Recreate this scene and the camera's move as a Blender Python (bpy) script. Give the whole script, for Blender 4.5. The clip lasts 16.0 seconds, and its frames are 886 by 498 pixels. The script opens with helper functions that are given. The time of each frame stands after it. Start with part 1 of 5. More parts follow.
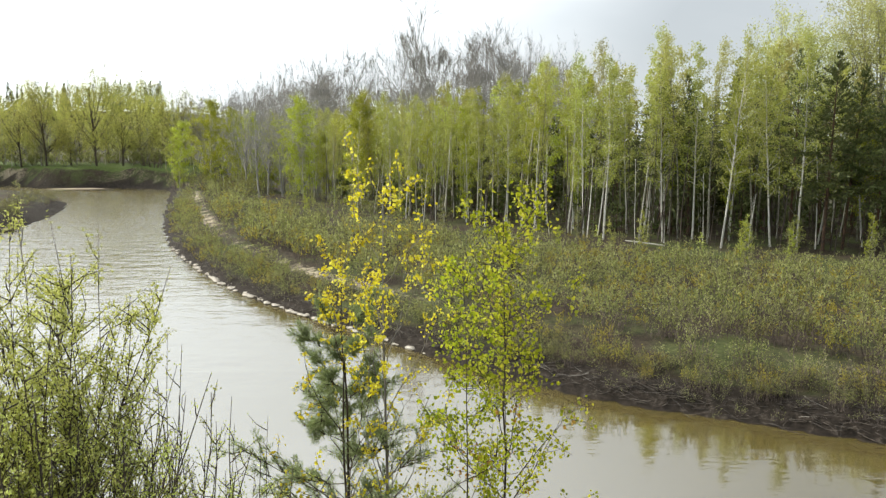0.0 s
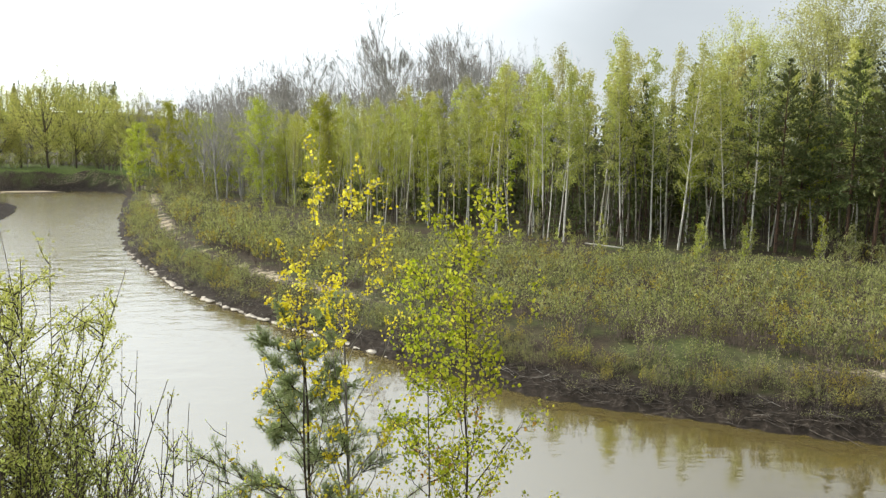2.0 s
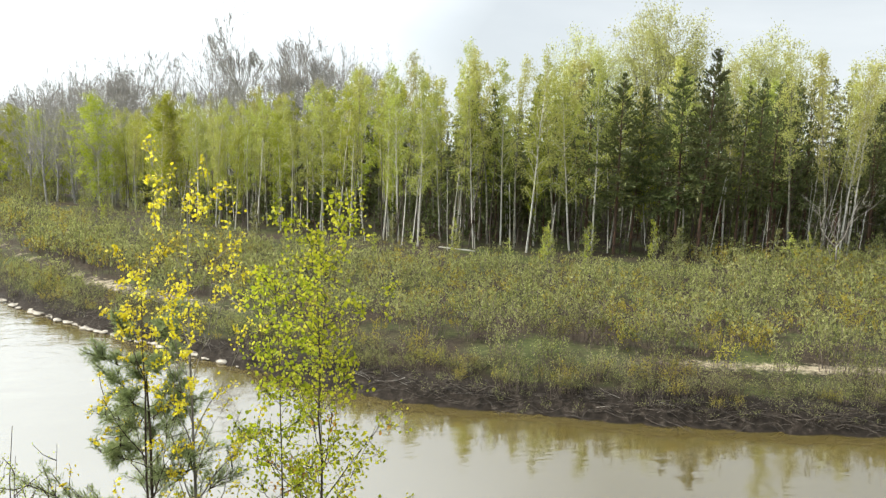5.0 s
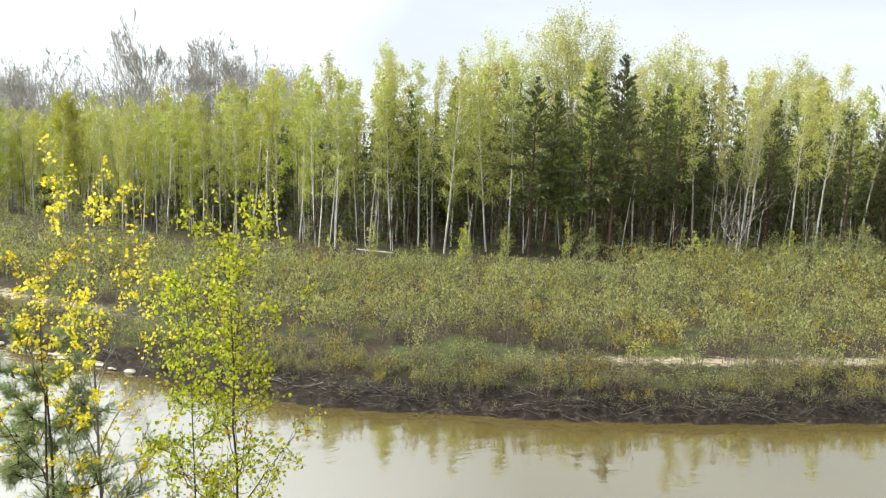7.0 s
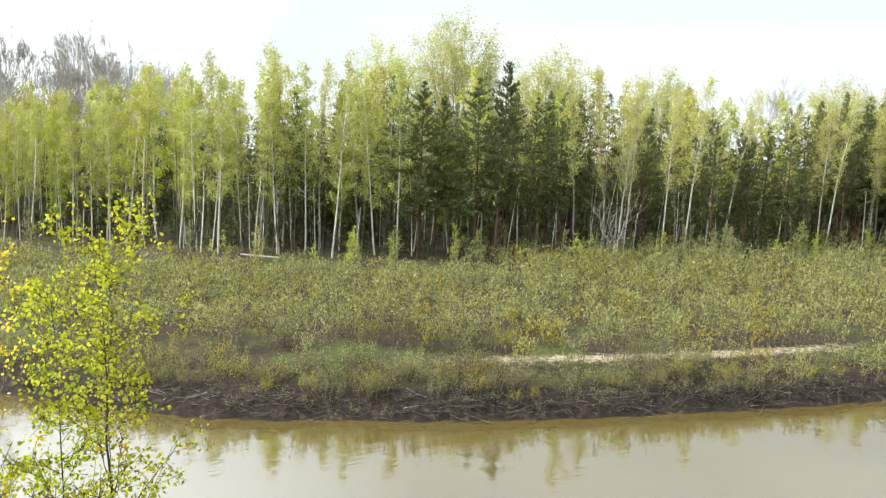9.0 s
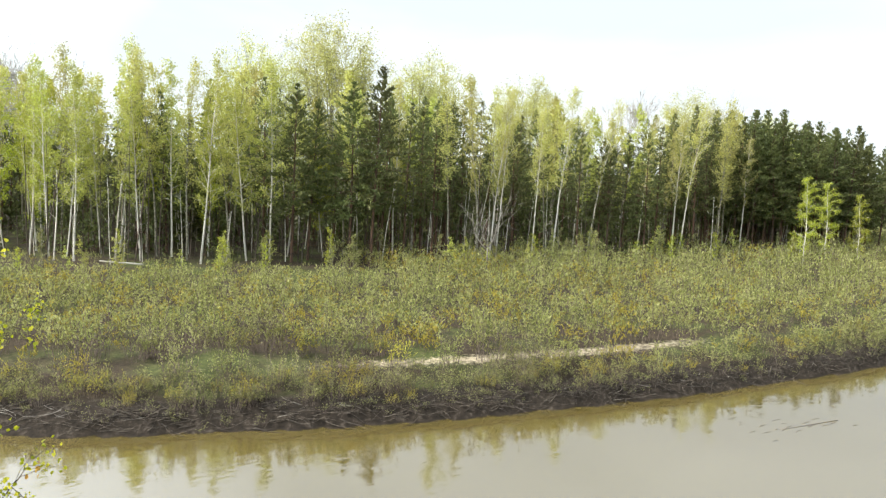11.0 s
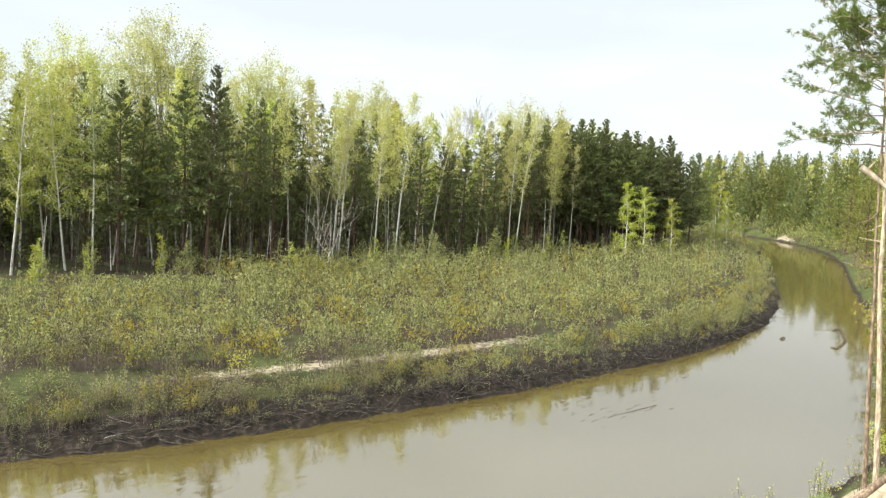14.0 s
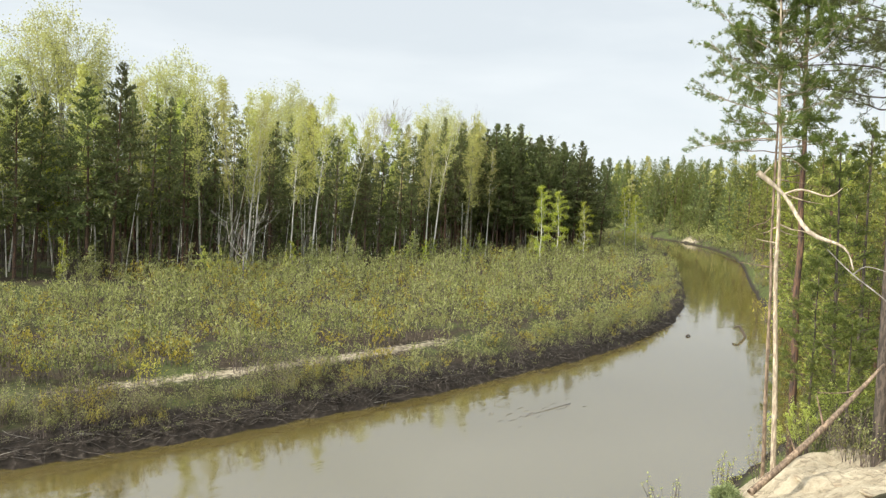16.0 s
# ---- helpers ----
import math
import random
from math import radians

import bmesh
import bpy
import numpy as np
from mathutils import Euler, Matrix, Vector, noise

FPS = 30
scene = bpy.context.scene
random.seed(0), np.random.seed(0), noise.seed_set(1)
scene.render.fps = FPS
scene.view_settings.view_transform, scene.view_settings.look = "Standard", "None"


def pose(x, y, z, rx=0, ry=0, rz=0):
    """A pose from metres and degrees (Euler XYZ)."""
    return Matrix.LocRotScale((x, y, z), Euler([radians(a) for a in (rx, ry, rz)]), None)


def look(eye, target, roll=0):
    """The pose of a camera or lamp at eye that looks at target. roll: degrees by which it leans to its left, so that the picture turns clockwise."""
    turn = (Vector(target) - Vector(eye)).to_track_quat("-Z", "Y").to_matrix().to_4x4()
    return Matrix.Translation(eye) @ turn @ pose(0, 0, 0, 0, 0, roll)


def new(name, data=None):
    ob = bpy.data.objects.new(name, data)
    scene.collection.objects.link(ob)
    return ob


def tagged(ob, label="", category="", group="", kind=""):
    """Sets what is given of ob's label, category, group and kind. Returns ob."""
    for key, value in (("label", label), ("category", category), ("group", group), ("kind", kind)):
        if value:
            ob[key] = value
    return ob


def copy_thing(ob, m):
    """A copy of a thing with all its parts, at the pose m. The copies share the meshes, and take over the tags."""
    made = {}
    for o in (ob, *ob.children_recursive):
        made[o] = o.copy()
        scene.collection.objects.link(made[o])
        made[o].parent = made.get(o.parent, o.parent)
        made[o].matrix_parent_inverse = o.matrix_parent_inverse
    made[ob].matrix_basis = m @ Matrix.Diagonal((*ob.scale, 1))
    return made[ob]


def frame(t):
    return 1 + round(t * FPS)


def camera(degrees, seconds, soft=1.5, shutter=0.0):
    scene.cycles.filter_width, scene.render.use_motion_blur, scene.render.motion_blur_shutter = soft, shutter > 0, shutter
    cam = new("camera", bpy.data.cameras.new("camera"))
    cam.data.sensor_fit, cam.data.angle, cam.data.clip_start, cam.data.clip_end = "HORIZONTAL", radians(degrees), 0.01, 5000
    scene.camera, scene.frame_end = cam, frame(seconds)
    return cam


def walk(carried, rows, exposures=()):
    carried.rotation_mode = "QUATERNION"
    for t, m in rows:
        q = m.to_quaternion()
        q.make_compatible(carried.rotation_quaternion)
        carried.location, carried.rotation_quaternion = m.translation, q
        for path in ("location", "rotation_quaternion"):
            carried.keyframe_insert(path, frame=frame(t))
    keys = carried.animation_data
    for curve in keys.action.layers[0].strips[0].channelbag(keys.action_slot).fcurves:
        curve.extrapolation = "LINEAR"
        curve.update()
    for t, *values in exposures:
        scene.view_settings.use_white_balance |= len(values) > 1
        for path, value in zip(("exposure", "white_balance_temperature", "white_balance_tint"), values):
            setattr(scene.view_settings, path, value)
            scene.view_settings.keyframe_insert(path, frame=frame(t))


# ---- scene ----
# A bend of a muddy river in spring, seen from a high sandy bank: the camera turns to the right.
cam = camera(62.0, 16.0, soft=1.35)
EYE_HEIGHT = 10.0
PATH = [
    (0.0, 81.94, -0.22, -0.01),
    (0.5, 81.99, -0.30, -0.82),
    (1.0, 82.04, -0.27, -0.95),
    (1.5, 82.13, -0.36, -1.99),
    (2.0, 82.20, -0.44, -2.99),
    (2.5, 82.26, -0.53, -3.44),
    (3.0, 82.29, -0.53, -4.22),
    (3.5, 82.33, -0.68, -5.69),
    (4.0, 82.42, -0.83, -7.16),
    (4.5, 82.55, -1.01, -10.09),
    (5.0, 82.71, -1.32, -14.19),
    (7.5, 83.09, -1.48, -22.19),
    (8.0, 83.23, -1.63, -24.61),
    (8.5, 83.34, -1.76, -26.73),
    (9.0, 83.51, -1.84, -29.22),
    (9.5, 83.70, -2.06, -32.23),
    (12.0, 84.44, -2.46, -42.36),
    (12.5, 84.55, -2.48, -44.35),
    (13.0, 84.68, -2.55, -46.34),
    (13.5, 84.82, -2.59, -48.13),
    (14.0, 85.04, -2.65, -51.07),
    (14.5, 85.20, -2.69, -53.03),
    (15.0, 85.39, -2.80, -55.29),
    (15.5, 85.55, -2.83, -57.23),
    (16.0, 85.58, -2.84, -57.46),
]
ARM = 0.12   # the camera is held out in front and swings a little as it turns
walk(cam, [(t, pose(-ARM * math.sin(radians(rz)), ARM * (math.cos(radians(rz)) - 1), EYE_HEIGHT, rx, ry, rz)) for t, rx, ry, rz in PATH], exposures=[(0.0, -0.47), (4.0, -0.25), (7.5, 0.05), (9.5, 0.14), (12.5, 0.13), (14.5, 0.02), (16.0, -0.14)])

# ---------------------------------------------------------------- sky and sun
SUN_AZIMUTH, SUN_HEIGHT = -62.0, 37.0   # degrees to the right of +y, degrees up
_a, _e = radians(SUN_AZIMUTH), radians(SUN_HEIGHT)
TO_SUN = Vector((math.sin(_a) * math.cos(_e), math.cos(_a) * math.cos(_e), math.sin(_e)))
sun = new("sun", bpy.data.lights.new("sun", "SUN"))
sun.data.energy, sun.data.angle, sun.data.color = 5.6, radians(0.6), (1.0, 0.93, 0.79)
sun.matrix_world = look(TO_SUN * 200, (0, 0, 0))

world = bpy.data.worlds.new("spring_sky")
scene.world = world
world.use_nodes = True
wn, wl = world.node_tree.nodes, world.node_tree.links
sky = wn.new("ShaderNodeTexSky")
sky.sky_type, sky.sun_disc = "NISHITA", False
sky.sun_elevation, sky.sun_rotation = _e, _a % (2 * math.pi)
coord = wn.new("ShaderNodeTexCoord")
stretch = wn.new("ShaderNodeMapping")
stretch.inputs["Scale"].default_value = (1.0, 1.0, 3.4)
stretch.inputs["Location"].default_value = (0.35, 0.2, 0.1)
cloud = wn.new("ShaderNodeTexNoise")
cloud.inputs["Scale"].default_value, cloud.inputs["Detail"].default_value = 1.9, 5.0
cloud.inputs["Roughness"].default_value, cloud.inputs["Distortion"].default_value = 0.52, 0.3
cover = wn.new("ShaderNodeValToRGB")
cover.color_ramp.elements[0].position, cover.color_ramp.elements[0].color = 0.36, (0.80, 0.80, 0.80, 1)
cover.color_ramp.elements[1].position, cover.color_ramp.elements[1].color = 0.56, (0.97, 0.97, 0.97, 1)
veil = wn.new("ShaderNodeMix")
veil.data_type = "RGBA"
wl.new(coord.outputs["Generated"], stretch.inputs["Vector"])
wl.new(stretch.outputs["Vector"], cloud.inputs["Vector"])
wl.new(cloud.outputs["Fac"], cover.inputs["Fac"])
facing = wn.new("ShaderNodeVectorMath")
facing.operation = "DOT_PRODUCT"
facing.inputs[1].default_value = TO_SUN
wl.new(coord.outputs["Generated"], facing.inputs[0])
glow = wn.new("ShaderNodeMapRange")
glow.inputs["From Min"].default_value, glow.inputs["From Max"].default_value = 0.25, 0.95
glow.inputs["To Min"].default_value, glow.inputs["To Max"].default_value = 1.0, 3.5
wl.new(facing.outputs["Value"], glow.inputs["Value"])
shine = wn.new("ShaderNodeVectorMath")
shine.operation = "SCALE"
shine.inputs[0].default_value = (9.9, 10.6, 11.0)
wl.new(glow.outputs["Result"], shine.inputs["Scale"])
wl.new(shine.outputs["Vector"], veil.inputs["B"])
wl.new(cover.outputs["Color"], veil.inputs["Factor"])
wl.new(sky.outputs["Color"], veil.inputs["A"])
wl.new(veil.outputs["Result"], wn["Background"].inputs["Color"])
wn["Background"].inputs["Strength"].default_value = 0.1


# ---------------------------------------------------------------- materials
def material(name):
    m = bpy.data.materials.new(name)
    m.use_nodes = True
    return m, m.node_tree.nodes, m.node_tree.links, m.node_tree.nodes["Principled BSDF"]


def ramp(nodes, stops):
    r = nodes.new("ShaderNodeValToRGB")
    while len(r.color_ramp.elements) < len(stops):
        r.color_ramp.elements.new(0.5)
    for e, (p, c) in zip(r.color_ramp.elements, stops):
        e.position, e.color = p, (*c, 1)
    return r


def noise_node(nodes, links, scale, detail=4.0, rough=0.6, space="Object", stretch=(1, 1, 1)):
    c, m, n = nodes.new("ShaderNodeTexCoord"), nodes.new("ShaderNodeMapping"), nodes.new("ShaderNodeTexNoise")
    m.inputs["Scale"].default_value = stretch
    n.inputs["Scale"].default_value, n.inputs["Detail"].default_value, n.inputs["Roughness"].default_value = scale, detail, rough
    links.new(c.outputs[space], m.inputs["Vector"])
    links.new(m.outputs["Vector"], n.inputs["Vector"])
    return n


def mixed(nodes, links, factor, a, b, blend="MIX"):
    x = nodes.new("ShaderNodeMix")
    x.data_type, x.blend_type = "RGBA", blend
    for key, v in (("Factor", factor), ("A", a), ("B", b)):
        if isinstance(v, (int, float)):
            x.inputs[key].default_value = v
        elif isinstance(v, tuple):
            x.inputs[key].default_value = (*v, 1)
        else:
            links.new(v, x.inputs[key])
    return x.outputs["Result"]


def leaf_material(name, dark, mid, light, glow=0.45, rough=0.55):
    """Thin leaves: light comes through them; each leaf and each plant differs a little."""
    m, n, l, bsdf = material(name)
    geo, info = n.new("ShaderNodeNewGeometry"), n.new("ShaderNodeObjectInfo")
    per_leaf = ramp(n, [(0.0, dark), (0.55, mid), (1.0, light)])
    l.new(geo.outputs["Random Per Island"], per_leaf.inputs["Fac"])
    hue = n.new("ShaderNodeHueSaturation")
    spread = n.new("ShaderNodeMapRange")
    spread.inputs["To Min"].default_value, spread.inputs["To Max"].default_value = 0.488, 0.512
    value = n.new("ShaderNodeMapRange")
    value.inputs["To Min"].default_value, value.inputs["To Max"].default_value = 0.78, 1.2
    l.new(info.outputs["Random"], spread.inputs["Value"])
    l.new(info.outputs["Random"], value.inputs["Value"])
    l.new(spread.outputs["Result"], hue.inputs["Hue"])
    l.new(value.outputs["Result"], hue.inputs["Value"])
    l.new(per_leaf.outputs["Color"], hue.inputs["Color"])
    l.new(hue.outputs["Color"], bsdf.inputs["Base Color"])
    bsdf.inputs["Roughness"].default_value = rough
    bsdf.inputs["Specular IOR Level"].default_value = 0.3
    through_leaf, mix = n.new("ShaderNodeBsdfTranslucent"), n.new("ShaderNodeMixShader")
    l.new(hue.outputs["Color"], through_leaf.inputs["Color"])
    mix.inputs["Fac"].default_value = glow
    l.new(bsdf.outputs["BSDF"], mix.inputs[1])
    l.new(through_leaf.outputs["BSDF"], mix.inputs[2])
    l.new(mix.outputs["Shader"], n["Material Output"].inputs["Surface"])
    return m


def bark_material(name, light, dark, scale, stretch, rough=0.85, low=0.42, high=0.6, bump=0.4):
    m, n, l, bsdf = material(name)
    a = noise_node(n, l, scale, 5, 0.65, stretch=stretch)
    r = ramp(n, [(low, dark), (high, light)])
    l.new(a.outputs["Fac"], r.inputs["Fac"])
    b = noise_node(n, l, scale * 0.23, 3, 0.5)
    tone = ramp(n, [(0.3, (0.72, 0.72, 0.72)), (0.7, (1.15, 1.12, 1.08))])
    l.new(b.outputs["Fac"], tone.inputs["Fac"])
    l.new(mixed(n, l, 1.0, r.outputs["Color"], tone.outputs["Color"], "MULTIPLY"), bsdf.inputs["Base Color"])
    bsdf.inputs["Roughness"].default_value = rough
    bp = n.new("ShaderNodeBump")
    bp.inputs["Strength"].default_value, bp.inputs["Distance"].default_value = bump, 0.02
    l.new(a.outputs["Fac"], bp.inputs["Height"])
    l.new(bp.outputs["Normal"], bsdf.inputs["Normal"])
    return m


LEAF_BIRCH = leaf_material("birch_leaves", (0.26, 0.30, 0.06), (0.45, 0.48, 0.10), (0.62, 0.63, 0.19))
LEAF_FRESH = leaf_material("fresh_green_leaves", (0.24, 0.29, 0.025), (0.42, 0.47, 0.05), (0.58, 0.60, 0.10), 0.55)
LEAF_ASPEN = leaf_material("aspen_leaves", (0.33, 0.33, 0.08), (0.49, 0.48, 0.14), (0.62, 0.59, 0.23))
LEAF_POPLAR = leaf_material("poplar_leaves", (0.36, 0.37, 0.12), (0.52, 0.53, 0.19), (0.64, 0.63, 0.28), 0.5)
LEAF_OLD = leaf_material("old_willow_leaves", (0.32, 0.34, 0.07), (0.50, 0.50, 0.12), (0.64, 0.62, 0.20), 0.55)
LEAF_GOLD = leaf_material("golden_aspen_leaves", (0.52, 0.43, 0.014), (0.74, 0.64, 0.03), (0.87, 0.80, 0.12), 0.55)
LEAF_SAP = leaf_material("sapling_leaves", (0.22, 0.26, 0.012), (0.42, 0.46, 0.022), (0.70, 0.66, 0.06), 0.5)
LEAF_RUST = leaf_material("orange_leaves", (0.36, 0.20, 0.03), (0.48, 0.28, 0.05), (0.55, 0.36, 0.07), 0.45)
LEAF_WILLOW = leaf_material("willow_leaves", (0.13, 0.136, 0.042), (0.255, 0.268, 0.085), (0.43, 0.425, 0.165))
LEAF_BUSH = leaf_material("bush_leaves", (0.34, 0.38, 0.07), (0.52, 0.56, 0.14), (0.70, 0.72, 0.26), 0.55)
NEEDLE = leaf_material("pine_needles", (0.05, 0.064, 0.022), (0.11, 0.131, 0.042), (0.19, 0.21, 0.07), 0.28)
# The next three are lighter needle copies: sunlight is put into their colour.
NEEDLE_SLOPE_LIT = leaf_material("sun_tinted_slope_needles", (0.10, 0.115, 0.022), (0.19, 0.21, 0.040), (0.31, 0.315, 0.07), 0.35)
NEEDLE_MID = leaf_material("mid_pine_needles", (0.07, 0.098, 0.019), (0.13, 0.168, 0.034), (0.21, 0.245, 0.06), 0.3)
NEEDLE_LIT = leaf_material("sun_tinted_pine_needles", (0.06, 0.08, 0.016), (0.13, 0.16, 0.032), (0.22, 0.25, 0.06), 0.3)
NEEDLE_YOUNG = leaf_material("young_pine_needles", (0.15, 0.185, 0.075), (0.26, 0.305, 0.13), (0.38, 0.41, 0.20), 0.35)
BARK_BIRCH = bark_material("birch_bark", (0.62, 0.60, 0.54), (0.07, 0.06, 0.05), 3.0, (1.6, 1.6, 4.0), low=0.36, high=0.46)
BARK_ASPEN = bark_material("aspen_bark", (0.36, 0.35, 0.27), (0.10, 0.09, 0.07), 4.0, (1.5, 1.5, 3.0))
BARK_DARK = bark_material("dark_bark", (0.11, 0.085, 0.065), (0.035, 0.027, 0.02), 9.0, (2, 2, 0.5))
BARK_PINE = bark_material("pine_bark", (0.15, 0.082, 0.048), (0.045, 0.03, 0.022), 8.0, (2, 2, 0.5))
# Pine bark made paler: the sun on the stem is put into its colour.
BARK_PINE_SUNLIT = bark_material("sun_lightened_pine_bark", (0.56, 0.47, 0.34), (0.27, 0.21, 0.15), 9.0, (2.5, 2.5, 0.6))
BARK_PALE = bark_material("pale_grey_bark", (0.50, 0.485, 0.46), (0.26, 0.25, 0.235), 4.0, (1.5, 1.5, 1.0))
BARK_GREY = bark_material("grey_bark", (0.30, 0.28, 0.25), (0.13, 0.115, 0.10), 4.0, (1.5, 1.5, 1.0))
TWIG = bark_material("twig_bark", (0.21, 0.165, 0.145), (0.08, 0.06, 0.052), 6.0, (1, 1, 1))
ROOT = bark_material("root_bark", (0.12, 0.10, 0.08), (0.032, 0.026, 0.02), 6.0, (1, 1, 1))
BARK_LOG = bark_material("log_bark", (0.30, 0.22, 0.15), (0.11, 0.075, 0.05), 9.0, (2, 2, 0.6))
DEADWOOD = bark_material("bleached_wood", (0.52, 0.45, 0.35), (0.28, 0.23, 0.17), 5.0, (2, 2, 0.6))
SAND_CLOD = bark_material("sand_clod", (0.44, 0.37, 0.26), (0.26, 0.20, 0.13), 5.0, (1, 1, 1))
STONE = bark_material("pale_stone", (0.50, 0.46, 0.39), (0.26, 0.23, 0.19), 3.0, (1, 1, 1))


def ground_material():
    m, n, l, bsdf = material("river_ground")
    big = noise_node(n, l, 0.25, 4, 0.6)
    fine = noise_node(n, l, 3.5, 6, 0.7)
    litter = ramp(n, [(0.3, (0.022, 0.017, 0.012)), (0.55, (0.058, 0.044, 0.030)), (0.75, (0.12, 0.092, 0.06))])
    l.new(fine.outputs["Fac"], litter.inputs["Fac"])
    green = ramp(n, [(0.35, (0.05, 0.075, 0.02)), (0.7, (0.13, 0.17, 0.04))])
    l.new(fine.outputs["Fac"], green.inputs["Fac"])
    patch = ramp(n, [(0.45, (0, 0, 0)), (0.62, (0.55, 0.55, 0.55))])
    l.new(big.outputs["Fac"], patch.inputs["Fac"])
    colour = mixed(n, l, patch.outputs["Color"], litter.outputs["Color"], green.outputs["Color"])

    def spread(name, low, high):
        a, s, r = n.new("ShaderNodeAttribute"), n.new("ShaderNodeMath"), n.new("ShaderNodeMapRange")
        a.attribute_name = name
        s.operation = "ADD"
        l.new(a.outputs["Fac"], s.inputs[0])
        rest = n.new("ShaderNodeMath")
        rest.operation, rest.inputs[1].default_value = "MULTIPLY_ADD", 0.9
        rest.inputs[2].default_value = -0.45
        l.new(fine.outputs["Fac"], rest.inputs[0])
        l.new(rest.outputs["Value"], s.inputs[1])
        r.inputs["From Min"].default_value, r.inputs["From Max"].default_value = low, high
        l.new(s.outputs["Value"], r.inputs["Value"])
        return r.outputs["Result"]

    sand = ramp(n, [(0.3, (0.26, 0.21, 0.14)), (0.7, (0.50, 0.43, 0.31))])
    l.new(fine.outputs["Fac"], sand.inputs["Fac"])
    crack, bent, rim = n.new("ShaderNodeTexVoronoi"), noise_node(n, l, 1.6, 3, 0.6), n.new("ShaderNodeMapRange")
    crack.feature, crack.inputs["Scale"].default_value = "DISTANCE_TO_EDGE", 0.9
    where = n.new("ShaderNodeTexCoord")
    l.new(mixed(n, l, 0.9, where.outputs["Object"], bent.outputs["Color"], "ADD"), crack.inputs["Vector"])
    rim.inputs["From Min"].default_value, rim.inputs["From Max"].default_value = 0.0, 0.035
    rim.inputs["To Min"].default_value = 0.45
    l.new(crack.outputs["Distance"], rim.inputs["Value"])
    sand_colour = mixed(n, l, rim.outputs["Result"], (0.12, 0.09, 0.06), sand.outputs["Color"])
    mud = ramp(n, [(0.3, (0.010, 0.008, 0.006)), (0.55, (0.034, 0.027, 0.021)), (0.75, (0.12, 0.10, 0.08))])
    l.new(fine.outputs["Fac"], mud.inputs["Fac"])
    colour = mixed(n, l, spread("grass", 0.35, 0.65), colour, green.outputs["Color"])
    colour = mixed(n, l, spread("sand", 0.40, 0.62), colour, sand_colour)
    colour = mixed(n, l, spread("mud", 0.35, 0.65), colour, mud.outputs["Color"])
    l.new(colour, bsdf.inputs["Base Color"])
    bsdf.inputs["Roughness"].default_value = 0.95
    bsdf.inputs["Specular IOR Level"].default_value = 0.15
    bp = n.new("ShaderNodeBump")
    bp.inputs["Strength"].default_value, bp.inputs["Distance"].default_value = 0.8, 0.12
    l.new(fine.outputs["Fac"], bp.inputs["Height"])
    l.new(bp.outputs["Normal"], bsdf.inputs["Normal"])
    return m


def water_material():
    m, n, l, bsdf = material("muddy_water")
    silt = noise_node(n, l, 0.05, 3, 0.5)
    r = ramp(n, [(0.3, (0.086, 0.064, 0.016)), (0.7, (0.102, 0.079, 0.025))])
    l.new(silt.outputs["Fac"], r.inputs["Fac"])
    l.new(r.outputs["Color"], bsdf.inputs["Base Color"])
    bsdf.inputs["Roughness"].default_value, bsdf.inputs["IOR"].default_value = 0.04, 3.4
    slow = noise_node(n, l, 0.45, 3, 0.5, stretch=(1.0, 1.6, 1))
    quick = noise_node(n, l, 2.6, 3, 0.55, stretch=(0.8, 1.5, 1))
    add = n.new("ShaderNodeMath")
    add.operation, add.inputs[1].default_value = "MULTIPLY_ADD", 0.22
    l.new(quick.outputs["Fac"], add.inputs[0])
    l.new(slow.outputs["Fac"], add.inputs[2])
    bp = n.new("ShaderNodeBump")
    bp.inputs["Strength"].default_value, bp.inputs["Distance"].default_value = 0.28, 0.10
    place, split, riffle = n.new("ShaderNodeTexCoord"), n.new("ShaderNodeSeparateXYZ"), n.new("ShaderNodeMapRange")
    riffle.inputs["From Min"].default_value, riffle.inputs["From Max"].default_value = 0.0, -40.0
    riffle.inputs["To Min"].default_value, riffle.inputs["To Max"].default_value = 0.13, 1.3
    l.new(place.outputs["Object"], split.inputs["Vector"])
    l.new(split.outputs["X"], riffle.inputs["Value"])
    l.new(riffle.outputs["Result"], bp.inputs["Strength"])
    dull = n.new("ShaderNodeMapRange")
    dull.inputs["From Min"].default_value, dull.inputs["From Max"].default_value = -8.0, -36.0
    dull.inputs["To Min"].default_value, dull.inputs["To Max"].default_value = 0.04, 0.20
    l.new(split.outputs["X"], dull.inputs["Value"])
    l.new(dull.outputs["Result"], bsdf.inputs["Roughness"])
    l.new(add.outputs["Value"], bp.inputs["Height"])
    l.new(bp.outputs["Normal"], bsdf.inputs["Normal"])
    return m


GROUND, WATER = ground_material(), water_material()

